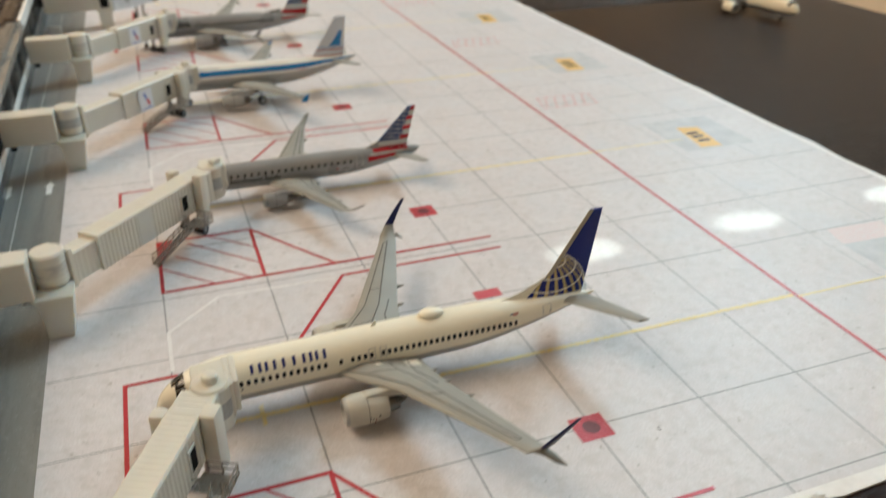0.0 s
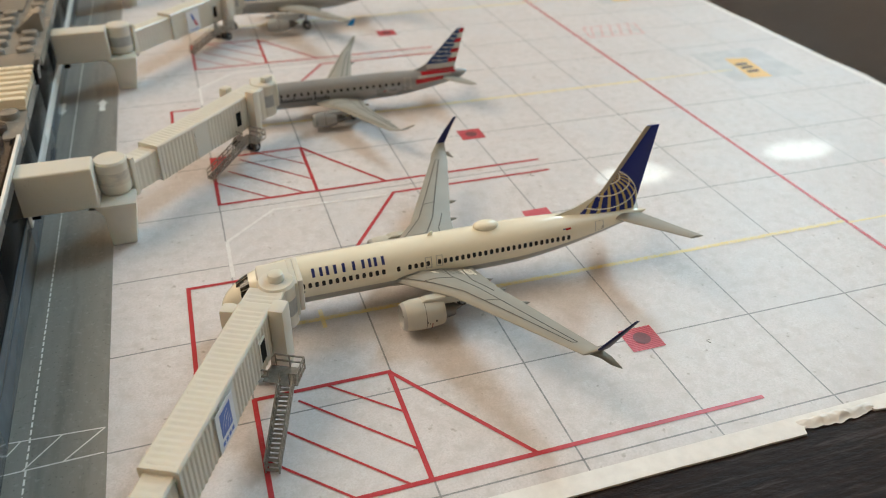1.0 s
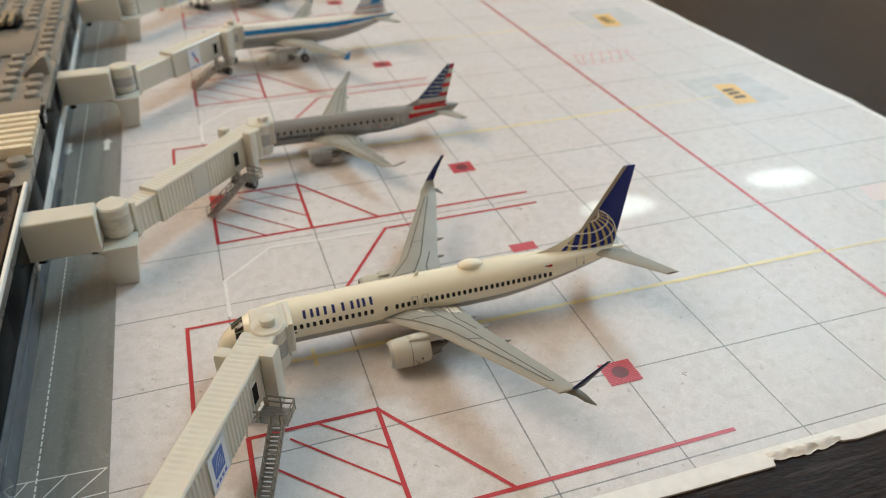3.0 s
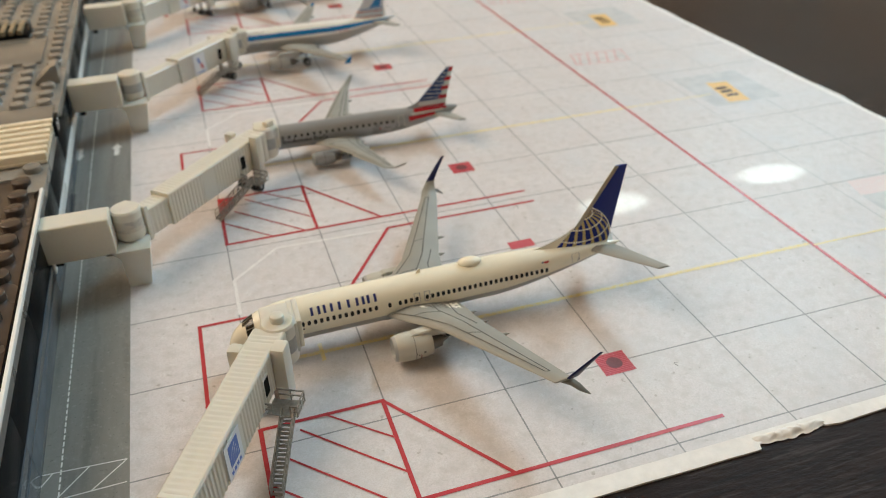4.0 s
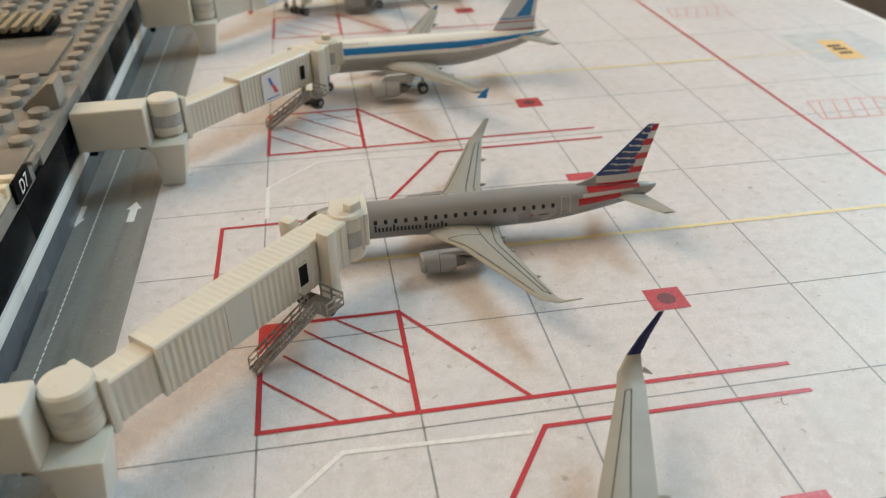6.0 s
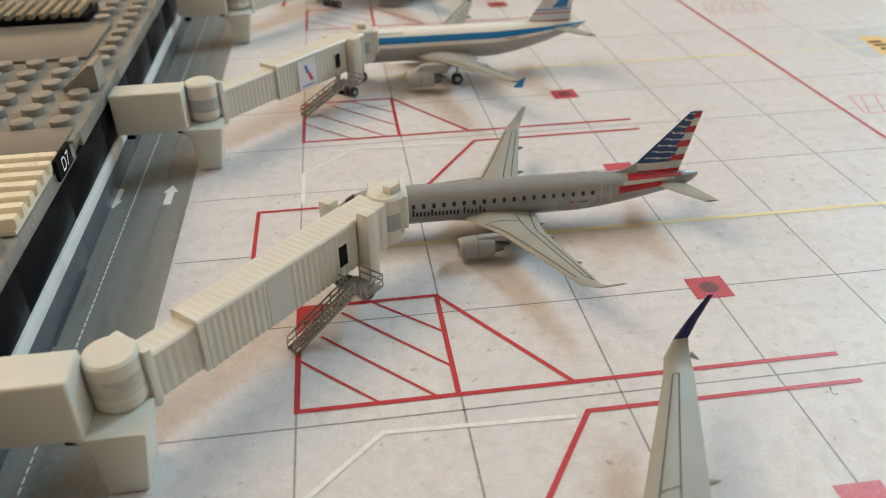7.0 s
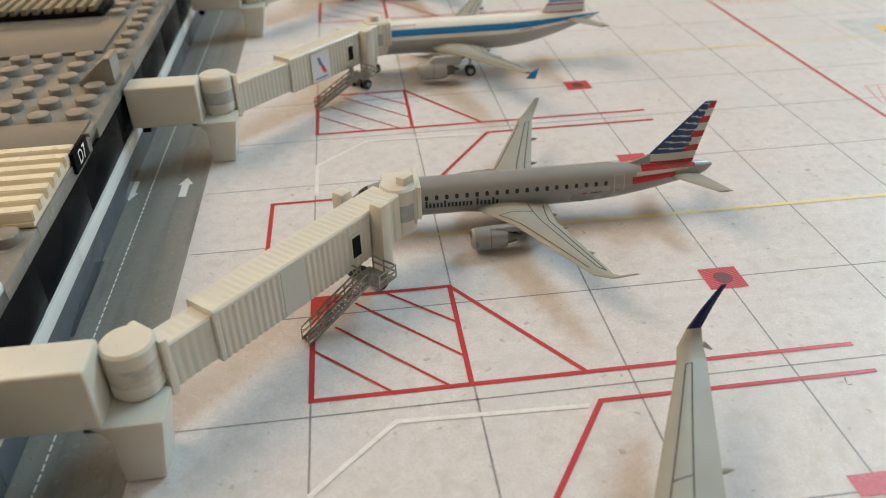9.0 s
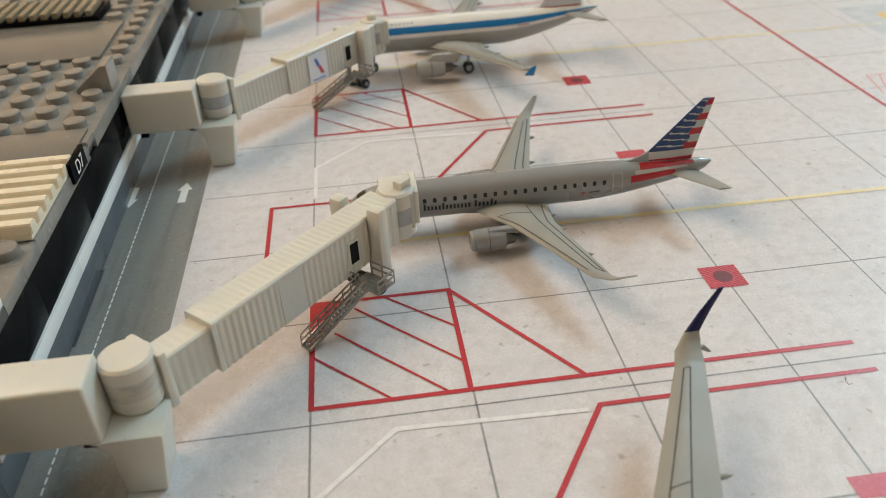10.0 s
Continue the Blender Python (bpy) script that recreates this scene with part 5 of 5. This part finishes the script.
    box(bm, end - 7.4, end - 5.3, -3.36, -3.31, tz + 2.4, tz + 6.5, 0, d)
    part("door_opening", bm, BLACK_HOLE, door)
    # lift columns on both sides, wheels below
    for s, col_h in ((-1, cab_z + column), (1, cab_z - 1.1 + column)):
        bm = bmesh.new()
        w0, w1, x0, x1 = block if s > 0 else (-6.0, -2.9, -2.2, side_column - 2.2)
        box(bm, end + x0, end + x1, w0, w1, cab_z - 13.2 if s < 0 else cab_z - 8.0, col_h, 0.95, d)
        part("lift_column", bm, RESIN, br, smooth=40)
        bm = bmesh.new()
        a = d @ Vector((end - 0.6, 2.5 * s, 0))
        tube(bm, (a.x, a.y, 1.2), (a.x, a.y, cab_z - 7.0), 0.7, 10)
        part("drive_leg", bm, METAL_ETCH, br)
        for k in (-1, 1):
            b = d @ Vector((end - 0.6, 2.5 * s + k * 1.0, 0))
            bm = bmesh.new()
            axis = d.to_3x3() @ Vector((0, 1, 0))
            c = Vector((b.x, b.y, 1.5))
            tube(bm, c - axis * 0.5, c + axis * 0.5, 1.5, 16)
            wh = part("wheel", bm, TYRE, br, smooth=40)
            bm = bmesh.new()
            tube(bm, c - axis * 0.55, c + axis * 0.55, 0.7, 12)
            part("rim", bm, HUB, wh)
    bm = bmesh.new()
    a, b = d @ Vector((end - 0.6, -2.5, 1.5)), d @ Vector((end - 0.6, 2.5, 1.5))
    bar(bm, a, b, 1.0, 0.8)
    part("axle_beam", bm, METAL_ETCH, br)
    # turning cab: drum, bellows and hood that reaches round the fuselage
    cx, cy = (d @ Vector((end + 5.0, 0, 0))).xy + Vector(drum)
    ux, uy = cx + turn[0], cy + turn[1]
    bm = bmesh.new()
    ribbed_box(bm, cab_length, cab_side + 3.05, 9.5, tz, 1.2, d @ Matrix.Translation((end - 0.05, (3.05 - cab_side) / 2, 0)))
    part("cab_body", bm, RESIN, br, smooth=25)
    bm = bmesh.new()
    lathe(bm, ((cab_z - 9.9, 0.0), (cab_z - 9.9, 2.9), (cab_z - 9.3, 3.6), (cab_z - 6.6, 3.6), (cab_z - 3.0, 3.6), (cab_z - 0.2, 3.6), (cab_z + 0.3, 3.2), (cab_z + 0.3, 0.0)), (ux, uy, 0), "z", 28, mat=[0, 0, 0, 1, 0, 0, 0])
    cab = part("cab_drum", bm, [RESIN, GREY_BAND], br, smooth=35)
    bm = bmesh.new()
    box(bm, cx + 2.4, cx + reach - 2.1, cy - 1.4, cy + hood, cab_z - 8.4, cab_z - 0.5, 0.3)
    box(bm, cx + reach - 2.3, cx + reach - 1.1, cy - 0.9, cy + hood + 0.2, cab_z - 7.8, cab_z - 0.2, 0.3)
    part("bellows", bm, RESIN, br, smooth=40)
    bm = bmesh.new()
    box(bm, cx - 2.0, cx + reach - 1.1, cy + 1.0, cy + hood, cab_z - 3.0, cab_z - 0.3, 0.7)
    part("hood_roof", bm, RESIN, br, smooth=40)
    bm = bmesh.new()
    box(bm, cx + reach - 1.2, cx + reach, cy - 0.4, cy + hood + 0.4, cab_z - 7.2, cab_z - 0.1, 0.45)
    part("hood_frame", bm, RESIN, br, smooth=40)
    bm = bmesh.new()
    if boxed:
        box(bm, -1.5, 1.5, -1.0, 1.0, cab_z + 0.1, cab_z + 1.9, 0.25, Matrix.Translation((ux + 1.4, uy - 0.1, 0)) @ Matrix.Rotation(radians(angle - 4), 4, "Z"))
    else:
        lathe(bm, ((cab_z + 0.1, 1.5), (cab_z + 1.4, 1.5), (cab_z + 1.75, 1.4), (cab_z + 1.95, 1.1), (cab_z + 2.0, 0.0)), (ux + 0.1, uy + 0.2, 0), "z", 20)
    part("roof_knob", bm, RESIN, br, smooth=35)
    # glazed grid on the drum
    bm = bmesh.new()
    for a in (-0.9, -0.6, -0.3):
        for zz in (cab_z - 6.2, cab_z - 4.9):
            p = Vector((ux + 3.63 * math.cos(a), uy + 3.63 * math.sin(a), zz))
            t = Vector((-math.sin(a), math.cos(a), 0)) * 0.45
            q = [p - t, p + t, p + t + Vector((0, 0, 1.0)), p - t + Vector((0, 0, 1.0))]
            bm.faces.new([bm.verts.new(v) for v in q])
    part("cab_pane", bm, GREY_BAND, cab)
    # stairs
    if stair:
        side, back, turn, run, rise = stair
        m = d @ Matrix.Translation((end + back, -side, 0)) @ Matrix.Rotation(radians(turn), 4, "Z")
        stairs(br, m, run, rise, 2.4, d @ Matrix.Translation((end + back, 0, 0)))
    if sticker:
        along, w, kind = sticker
        bm = bmesh.new()
        x0 = start + along
        box(bm, x0, x0 + w, -3.42, -3.3, tz + 0.4, tz + 8.4, 0, d)
        st = part("sticker", bm, DECAL_WHITE, outer, "white square sticker with a coloured emblem")
        bm = bmesh.new()
        if kind == "blue":
            box(bm, x0 + w * 0.2, x0 + w * 0.8, -3.46, -3.43, tz + 2.7, tz + 7.5, 0, d)
            part("emblem", bm, DECAL_BLUE, st)
            bm = bmesh.new()
            for i in range(4):
                pts = []
                for j in range(9):
                    a = radians(20 + 10 * j)
                    r = 1.2 + 1.05 * i
                    pts.append((x0 + w * 0.8 - min(w * 0.56, r * 0.85 * math.sin(a)), tz + 2.8 + min(4.3, r * 0.95 * math.cos(a))))
                for (xa, za), (xb, zb) in zip(pts, pts[1:]):
                    q = [d @ Vector((xa, -3.49, za)), d @ Vector((xb, -3.49, zb)), d @ Vector((xb, -3.49, zb + 0.22)), d @ Vector((xa, -3.49, za + 0.22))]
                    bm.faces.new([bm.verts.new(v) for v in q])
            part("emblem_arc", bm, DECAL_WHITE, st)
            for i in range(4):
                bm = bmesh.new()
                box(bm, x0 + w * (0.16 + 0.18 * i), x0 + w * (0.28 + 0.18 * i), -3.46, -3.43, tz + 1.1, tz + 1.9, 0, d)
                part("caption_bar", bm, DECAL_BLUE, st)
        else:
            for a, b, c, e, mat in ((0.32, 0.56, 4.6, 7.0, DECAL_BLUE), (0.48, 0.76, 2.2, 4.6, DECAL_RED)):
                bm = bmesh.new()
                q = [d @ Vector((x0 + w * a + dx, -3.46, tz + zz)) for dx, zz in ((0, e), (w * (b - a) * 0.6, e), (w * (b - a) * 1.2, c), (w * (b - a) * 0.5, c))]
                bm.faces.new([bm.verts.new(v) for v in q[::-1]])
                part("emblem", bm, mat, st)
            bm = bmesh.new()
            box(bm, x0 + w * 0.15, x0 + w * 0.85, -3.46, -3.43, tz + 1.0, tz + 1.35, 0, d)
            part("caption_bar", bm, DECAL_BLUE, st)
    # mounting pin at the terminal
    bm = bmesh.new()
    box(bm, -41.9 - at[0], -40.0 - at[0], -4.6, -3.4, 8.4, 10.7, 0.15)
    part("mounting_pin", bm, BRICK_BLACK, br)
    return br

def gate(spec, label, **more):
    return jet_bridge(spec["at"], spec["angle"], spec["start"], spec["length"], spec["cab_z"], spec["stair"], spec["hood"], reach=spec["reach"], drum=spec["drum"], foot=spec.get("foot", 0.0), rot_top=spec.get("rot_top", 20.7), column=spec.get("column", 0.5), cab_length=spec.get("cab_length", 5.9), cab_side=spec.get("cab_side", 3.6), block=spec.get("block", (4.2, 7.2, -1.2, 1.8)), side_column=spec.get("side_column", 4.0), turn=spec.get("turn", (1.1, 1.5)), label=label, **more)


gate(BR1, "ivory resin jet bridge with a blue emblem sticker", sticker=(11.6, 6.6, "blue"))
gate(BR2, "ivory resin jet bridge with metal stairs at the regional jet", boxed=True)
gate(BR3, "ivory resin jet bridge with a red and blue emblem sticker", sticker=(7.5, 7.2, "red"), band=True)
gate4 = gate(BR4, "ivory resin jet bridge with ribbed tunnel standing on its pedestal", sticker=(7.0, 7.2, "red"))
for y in (410.8, 514.8, 618.8):
    copy_thing(gate4, pose(-23.7 * MM, y * MM, 0.13 * MM))


def open_bridge(y):
    """The gate without an aircraft: a long ribbed walkway, an open portal and a short white tunnel."""
    br = thing("open_jet_bridge", -44, y, 0.13, "white ribbed jet bridge with an open portal at the empty gate", "jet bridge", "jet bridges")
    bm = bmesh.new()
    ribbed_box(bm, 27, 8.0, 10.5, 10.0, 1.6, Matrix.Identity(4))
    part("fixed_walkway", bm, RESIN, br, smooth=25)
    bm = bmesh.new()
    box(bm, 26.5, 35.0, -5.4, 5.4, 8.8, 21.4, 0.6)
    part("portal", bm, RESIN, br)
    # dark sheet on the solid portal stands for the shade within
    bm = bmesh.new()
    box(bm, 28.6, 33.0, -5.52, -5.36, 11.5, 19.0, 0.0)
    part("portal_opening", bm, BLACK_HOLE, br)
    bm = bmesh.new()
    box(bm, 27, 34, -5.2, 5.2, 0, 8.8, 0.4)
    part("pedestal", bm, RESIN, br)
    d = Matrix.Translation((33, 1.5, 0)) @ Matrix.Rotation(radians(38), 4, "Z")
    bm = bmesh.new()
    ribbed_box(bm, 27, 8.4, 9.6, 8.6, 5.0, d)
    tun = part("outer_tunnel", bm, DECAL_WHITE, br, smooth=25)
    bm = bmesh.new()
    box(bm, 8, 11, -4.36, -4.22, 12, 15.5, 0, d)
    part("sticker", bm, GREY_BAND, tun)
    bm = bmesh.new()
    for i in range(5):
        a = d @ Vector((27 + 0.5 * i, 0, 0))
        box(bm, 27 + 0.9 * i, 27.5 + 0.9 * i, -4.0, 4.0, 9.0, 18.0, 0.1, d)
    part("bellows", bm, METAL_ETCH, br)
    for s in (-1, 1):
        bm = bmesh.new()
        a = d @ Vector((20, 3 * s, 0))
        tube(bm, (a.x, a.y, 0.4), (a.x, a.y, 8.8), 0.7, 10)
        part("drive_leg", bm, METAL_ETCH, br)
        bm = bmesh.new()
        ax = d.to_3x3() @ Vector((0, 1, 0))
        c = Vector((a.x, a.y, 1.5)) + ax * s * 1.2
        tube(bm, c - ax * 0.6, c + ax * 0.6, 1.5, 16)
        part("wheel", bm, TYRE, br, smooth=40)
    bm = bmesh.new()
    box(bm, 2.0, 9.0, -9.5, -7.5, 0.0, 4.2, 0.3, Matrix.Rotation(radians(-14), 4, "Z"))
    part("loose_panel", bm, BRICK_WHITE, br)


open_bridge(306)

# ---- brick-built terminal ----
terminal = thing("terminal_building", -101.5, 200, 0.13, "model terminal built of grey, black and cream toy bricks", "model building", turn=0.8)
TX, TY = -100.0, 200.0   # its base point
STUD_R, STUD_H, PITCH = 2.4, 1.7, 8.0
TOP = 22.0               # roof level above the base
FRONT = -44.0            # front face


def tbox(name, x0, x1, y0, y1, z0, z1, mat, bevel=0.12, label="", parent=None):
    bm = bmesh.new()
    box(bm, x0 - TX, x1 - TX, y0 - TY, y1 - TY, z0, z1, bevel)
    return part(name, bm, mat, parent or terminal, label, smooth=30)


def courses(name, y0, y1, length, x0, x1, z0, z1, mat, bevel=0.1, gap=0.08):
    """A row of bricks laid end to end."""
    y = y0
    while y < y1 - 1:
        e = min(y + length, y1)
        tbox(name, x0, x1, y + gap / 2, e - gap / 2, z0, z1, mat, bevel)
        y = e


# front: base course with a mirror gloss, white plate, black wall
courses("base_brick", -140, 700, 64, -60, -44.0, 0.0, 6.0, BRICK_BASE)
courses("white_strip", -10, 222, 48, -60, -43.8, 6.05, 9.25, BRICK_WHITE)
courses("wall_plate", -140, -10, 64, -60, -44.1, 6.05, 9.25, BRICK_BASE)
courses("wall_plate", 222, 700, 64, -60, -44.1, 6.05, 9.25, BRICK_DARK)
courses("wall_brick", -140, 700, 32, -60, -44.3, 9.3, 18.75, BRICK_BLACK)
courses("inner_wall", -140, 700, 128, -190, -61, 0.0, 18.75, BRICK_DARK, 0.0)

# one shared stud mesh for each colour
stud_meshes = {}


def stud_mesh(mat):
    if mat.name not in stud_meshes:
        bm = bmesh.new()
        lathe(bm, ((0.0, STUD_R), (STUD_H - 0.22, STUD_R), (STUD_H - 0.06, STUD_R - 0.08), (STUD_H, STUD_R - 0.28), (STUD_H, 0.0)), (0, 0, 0), "z", 20)
        bmesh.ops.scale(bm, vec=(MM, MM, MM), verts=bm.verts)
        me = bpy.data.meshes.new("stud")
        for f in bm.faces:
            f.smooth = True
        for e in bm.edges:
            e.smooth = len(e.link_faces) == 2 and e.calc_face_angle(0) < radians(50)
        bm.to_mesh(me)
        bm.free()
        me.materials.append(mat)
        stud_meshes[mat.name] = me
    return stud_meshes[mat.name]


def studded(y0, y1, mat, x_from, x_to, near=True, skip=lambda x, y: False, z=TOP, edge=FRONT):
    """A roof plate whose studs sit on the 8 mm grid."""
    plate = tbox("roof_plate", x_to - 4, edge, y0 + 0.05, y1 - 0.05, z - 3.2, z, mat)
    n = round((y1 - y0) / PITCH)
    far = bmesh.new()
    for j in range(n):
        y = y0 + PITCH * (j + 0.5) * (y1 - y0) / (n * PITCH)
        x = x_from
        while x >= x_to:
            if not skip(x, y):
                if near and x > -92:
                    share("stud", stud_mesh(mat), plate, x - TX, y - TY, z)
                else:
                    lathe_fast(far, x - TX, y - TY, z)
            x -= PITCH
    if far.faces:
        tagged(part("far_studs", far, mat, plate, smooth=45), kind="stuff")
    else:
        far.free()
    return plate


def lathe_fast(bm, x, y, z, seg=12):
    a = [bm.verts.new((x + STUD_R * math.cos(2 * math.pi * i / seg), y + STUD_R * math.sin(2 * math.pi * i / seg), z)) for i in range(seg)]
    b = [bm.verts.new((v.co.x, v.co.y, z + STUD_H)) for v in a]
    for i in range(seg):
        bm.faces.new((a[i], a[(i + 1) % seg], b[(i + 1) % seg], b[i]))
    bm.faces.new(b)


# section beside the first gate: white edge, dark brown studs
tbox("end_block", -46.4, -44.24, 4.6, 17.3, 9.3, TOP - 0.6, BRICK_BLACK)
tbox("edge_strip", -44.75, FRONT, -140, 7.5, TOP - 0.9, TOP + 0.5, BRICK_WHITE, label="white edge plate")
tbox("edge_brick", -45.6, FRONT - 0.05, -140, 7.5, TOP - 3.2, TOP - 0.95, BRICK_DARK)
tbox("inner_edge", -45.65, -44.8, -140, 7.5, TOP - 0.9, TOP - 0.2, BRICK_BLACK)
studded(-140, 17.4, BRICK_BROWN, -50, -118, z=TOP - 0.8, edge=-45.7)
# light grey section with a round stud tile
tbox("roof_plate", -150, FRONT, 17.5, 24.9, TOP - 3.2, TOP - 0.4, BRICK_GREY)
tbox("roof_plate", -48.4, FRONT, 7.6, 17.46, TOP - 3.2, TOP - 0.4, BRICK_GREY)
share("round_stud", stud_mesh(BRICK_GREY), terminal, -47.8 - TX, 21 - TY, TOP - 0.4)
# cream ribbed roof
tbox("roof_plate", -150, FRONT, 25.0, 61.4, TOP - 3.2, TOP - 0.2, BRICK_GREY)
rib_base = tbox("ribbed_roof", -150, -44.3, 24.7, 53.0, TOP - 0.15, TOP + 0.7, BRICK_CREAM, label="cream ribbed roof tile")
for i in range(7):
    y = 24.9 + 4.06 * i
    bm = bmesh.new()
    lo = [(y, TOP + 0.65), (y + 3.1, TOP + 0.65), (y + 2.7, TOP + 2.6), (y + 0.4, TOP + 2.6)]
    a = [bm.verts.new((-150 - TX, yy - TY, zz)) for yy, zz in lo]
    b = [bm.verts.new((-44.1 - TX, yy - TY, zz)) for yy, zz in lo]
    bm.faces.new(a)
    bm.faces.new(b[::-1])
    for k in range(4):
        bm.faces.new((a[(k + 1) % 4], a[k], b[k], b[(k + 1) % 4]))
    bmesh.ops.bevel(bm, geom=bm.edges[:], offset=0.18, segments=2, affect="EDGES")
    part("rib", bm, BRICK_CREAM, rib_base, smooth=40)
# smooth tile with a rounded front edge
tbox("roof_tile", -150, -45.2, 53.2, 68.6, TOP - 0.15, TOP + 0.9, BRICK_SMOOTH, 0.5, "smooth grey roof tile with pale flecks painted as glints")
tbox("edge_tile", -45.2, -43.9, 61.6, 67.2, TOP - 1.2, TOP + 0.5, BRICK_GREY, 0.3)
# gate sign
sign = tbox("gate_sign", -44.2, -43.3, 47.6, 57.2, TOP - 2.0, TOP + 2.2, BRICK_BLACK, 0.2, "black gate sign tile with white characters")


def lettering(text, size, x, y, z, parent, mat):
    cu = bpy.data.curves.new("sign_text", "FONT")
    cu.body, cu.size, cu.align_x, cu.align_y = text, size * MM, "CENTER", "CENTER"
    cu.extrude = 0.02 * MM
    ob = bpy.data.objects.new("sign_text", cu)
    scene.collection.objects.link(ob)
    dg = bpy.context.evaluated_depsgraph_get()
    me = bpy.data.meshes.new_from_object(ob.evaluated_get(dg))
    bpy.data.objects.remove(ob)
    me.materials.clear()
    me.materials.append(mat)
    t = share("sign_text", me, parent, x, y, z, 90, 0, 90)
    return t


lettering("D7", 3.9, -43.22 - TX, 52.4 - TY, TOP + 0.05, sign, WHITE_PAINT)
# studs with a slope brick
tbox("notch_plate", -60, -44.9, 61.5, 67.2, TOP - 3.2, TOP - 0.2, BRICK_DARK)


def tiled(x, y):
    return (x < -50 and 113 < y < 150) or (x < -58 and 149 < y < 168) or (x > -54 and 92 < y < 108)


studded(67.4, 108.1, BRICK_GREY, -48.5, -140, skip=lambda x, y: y < 70 or tiled(x, y))
studded(108.2, 165.2, BRICK_GREY, -48.5, -140, skip=tiled)
studded(165.3, 222.3, BRICK_GREY, -48.5, -140)
bm = bmesh.new()
prof = ((-53.0, TOP), (-44.9, TOP), (-44.9, TOP + 6.2), (-46.3, TOP + 6.2), (-53.0, TOP + 0.9))
lo = [bm.verts.new((x - TX, 91.4 - TY, z)) for x, z in prof]
hi = [bm.verts.new((x - TX, 99.2 - TY, z)) for x, z in prof]
bm.faces.new(lo)
bm.faces.new(hi[::-1])
for i in range(5):
    bm.faces.new((lo[(i + 1) % 5], lo[i], hi[i], hi[(i + 1) % 5]))
bmesh.ops.bevel(bm, geom=bm.edges[:], offset=0.15, segments=2, affect="EDGES")
part("slope_brick", bm, BRICK_GREY, terminal, smooth=40)
tbox("roof_tile", -150, -53.0, 116.0, 149.4, TOP + 0.02, TOP + 0.9, BRICK_SMOOTH, 0.25, "smooth grey roof tile")
# dark grille tiles
g0 = tbox("grille_tile", -150, -60.6, 150.0, 167.6, TOP + 0.02, TOP + 2.2, BRICK_BLACK, 0.1, "dark grille tile with pale slats")
for i in range(24):
    x = -62.2 - 3.2 * i
    tbox("grille_slat", x - 1.7, x, 150.2, 167.4, TOP + 2.25, TOP + 3.9, BRICK_TAN, 0.15, parent=g0)
# brown section with a white rim, beacon and reddish tiles
studded(225.1, 330.0, BRICK_BROWN, -50, -170, near=False, z=TOP + 0.6, edge=-46.3)
studded(330.1, 424.0, BRICK_BROWN, -50, -170, near=False, z=TOP + 0.6, edge=-46.3)
tbox("edge_strip", -46.2, -44.6, 222, 330, TOP - 3.2, TOP + 2.0, BRICK_WHITE, label="white edge plate")
tbox("edge_strip", -46.2, -44.2, 330, 424, TOP - 3.2, TOP + 0.8, BRICK_DARK)
tbox("roof_tile", -78, -52, 352, 380, TOP + 0.65, TOP + 3.0, BRICK_RED, 0.2, "reddish-brown roof tile")
bm = bmesh.new()
lathe(bm, ((9.5, 3.4), (15, 3.0), (21, 2.2), (25.2, 1.7), (25.3, 0.0)), (-42.5 - TX, 326 - TY, 0), "z", 18)
post = part("beacon_post", bm, BRICK_BLACK, terminal, "black tapered beacon post with an orange top", smooth=40)
bm = bmesh.new()
lathe(bm, ((25.3, 1.9), (26.2, 2.3), (28.2, 2.2), (29.4, 1.2), (29.5, 0.0)), (-42.5 - TX, 326 - TY, 0), "z", 18)
part("beacon_lamp", bm, ORANGE, post, "orange beacon", smooth=50)
# large cream ribbed roof at the far end
tbox("far_wall", -170, -45, 425, 700, 18.8, 27.0, BRICK_DARK, 0.2)
far_roof = tbox("ribbed_roof", -185, -39, 424, 700, 27.05, 28.6, BRICK_CREAM, 0.2, "large cream ribbed roof")
for i in range(24):
    x = -40.0 - 6.0 * i
    bm = bmesh.new()
    box(bm, x - 3.9 - TX, x - 0.3 - TX, 424.2 - TY, 699 - TY, 28.62, 30.8, 0.7)
    part("rib", bm, BRICK_CREAM, far_roof, smooth=40)
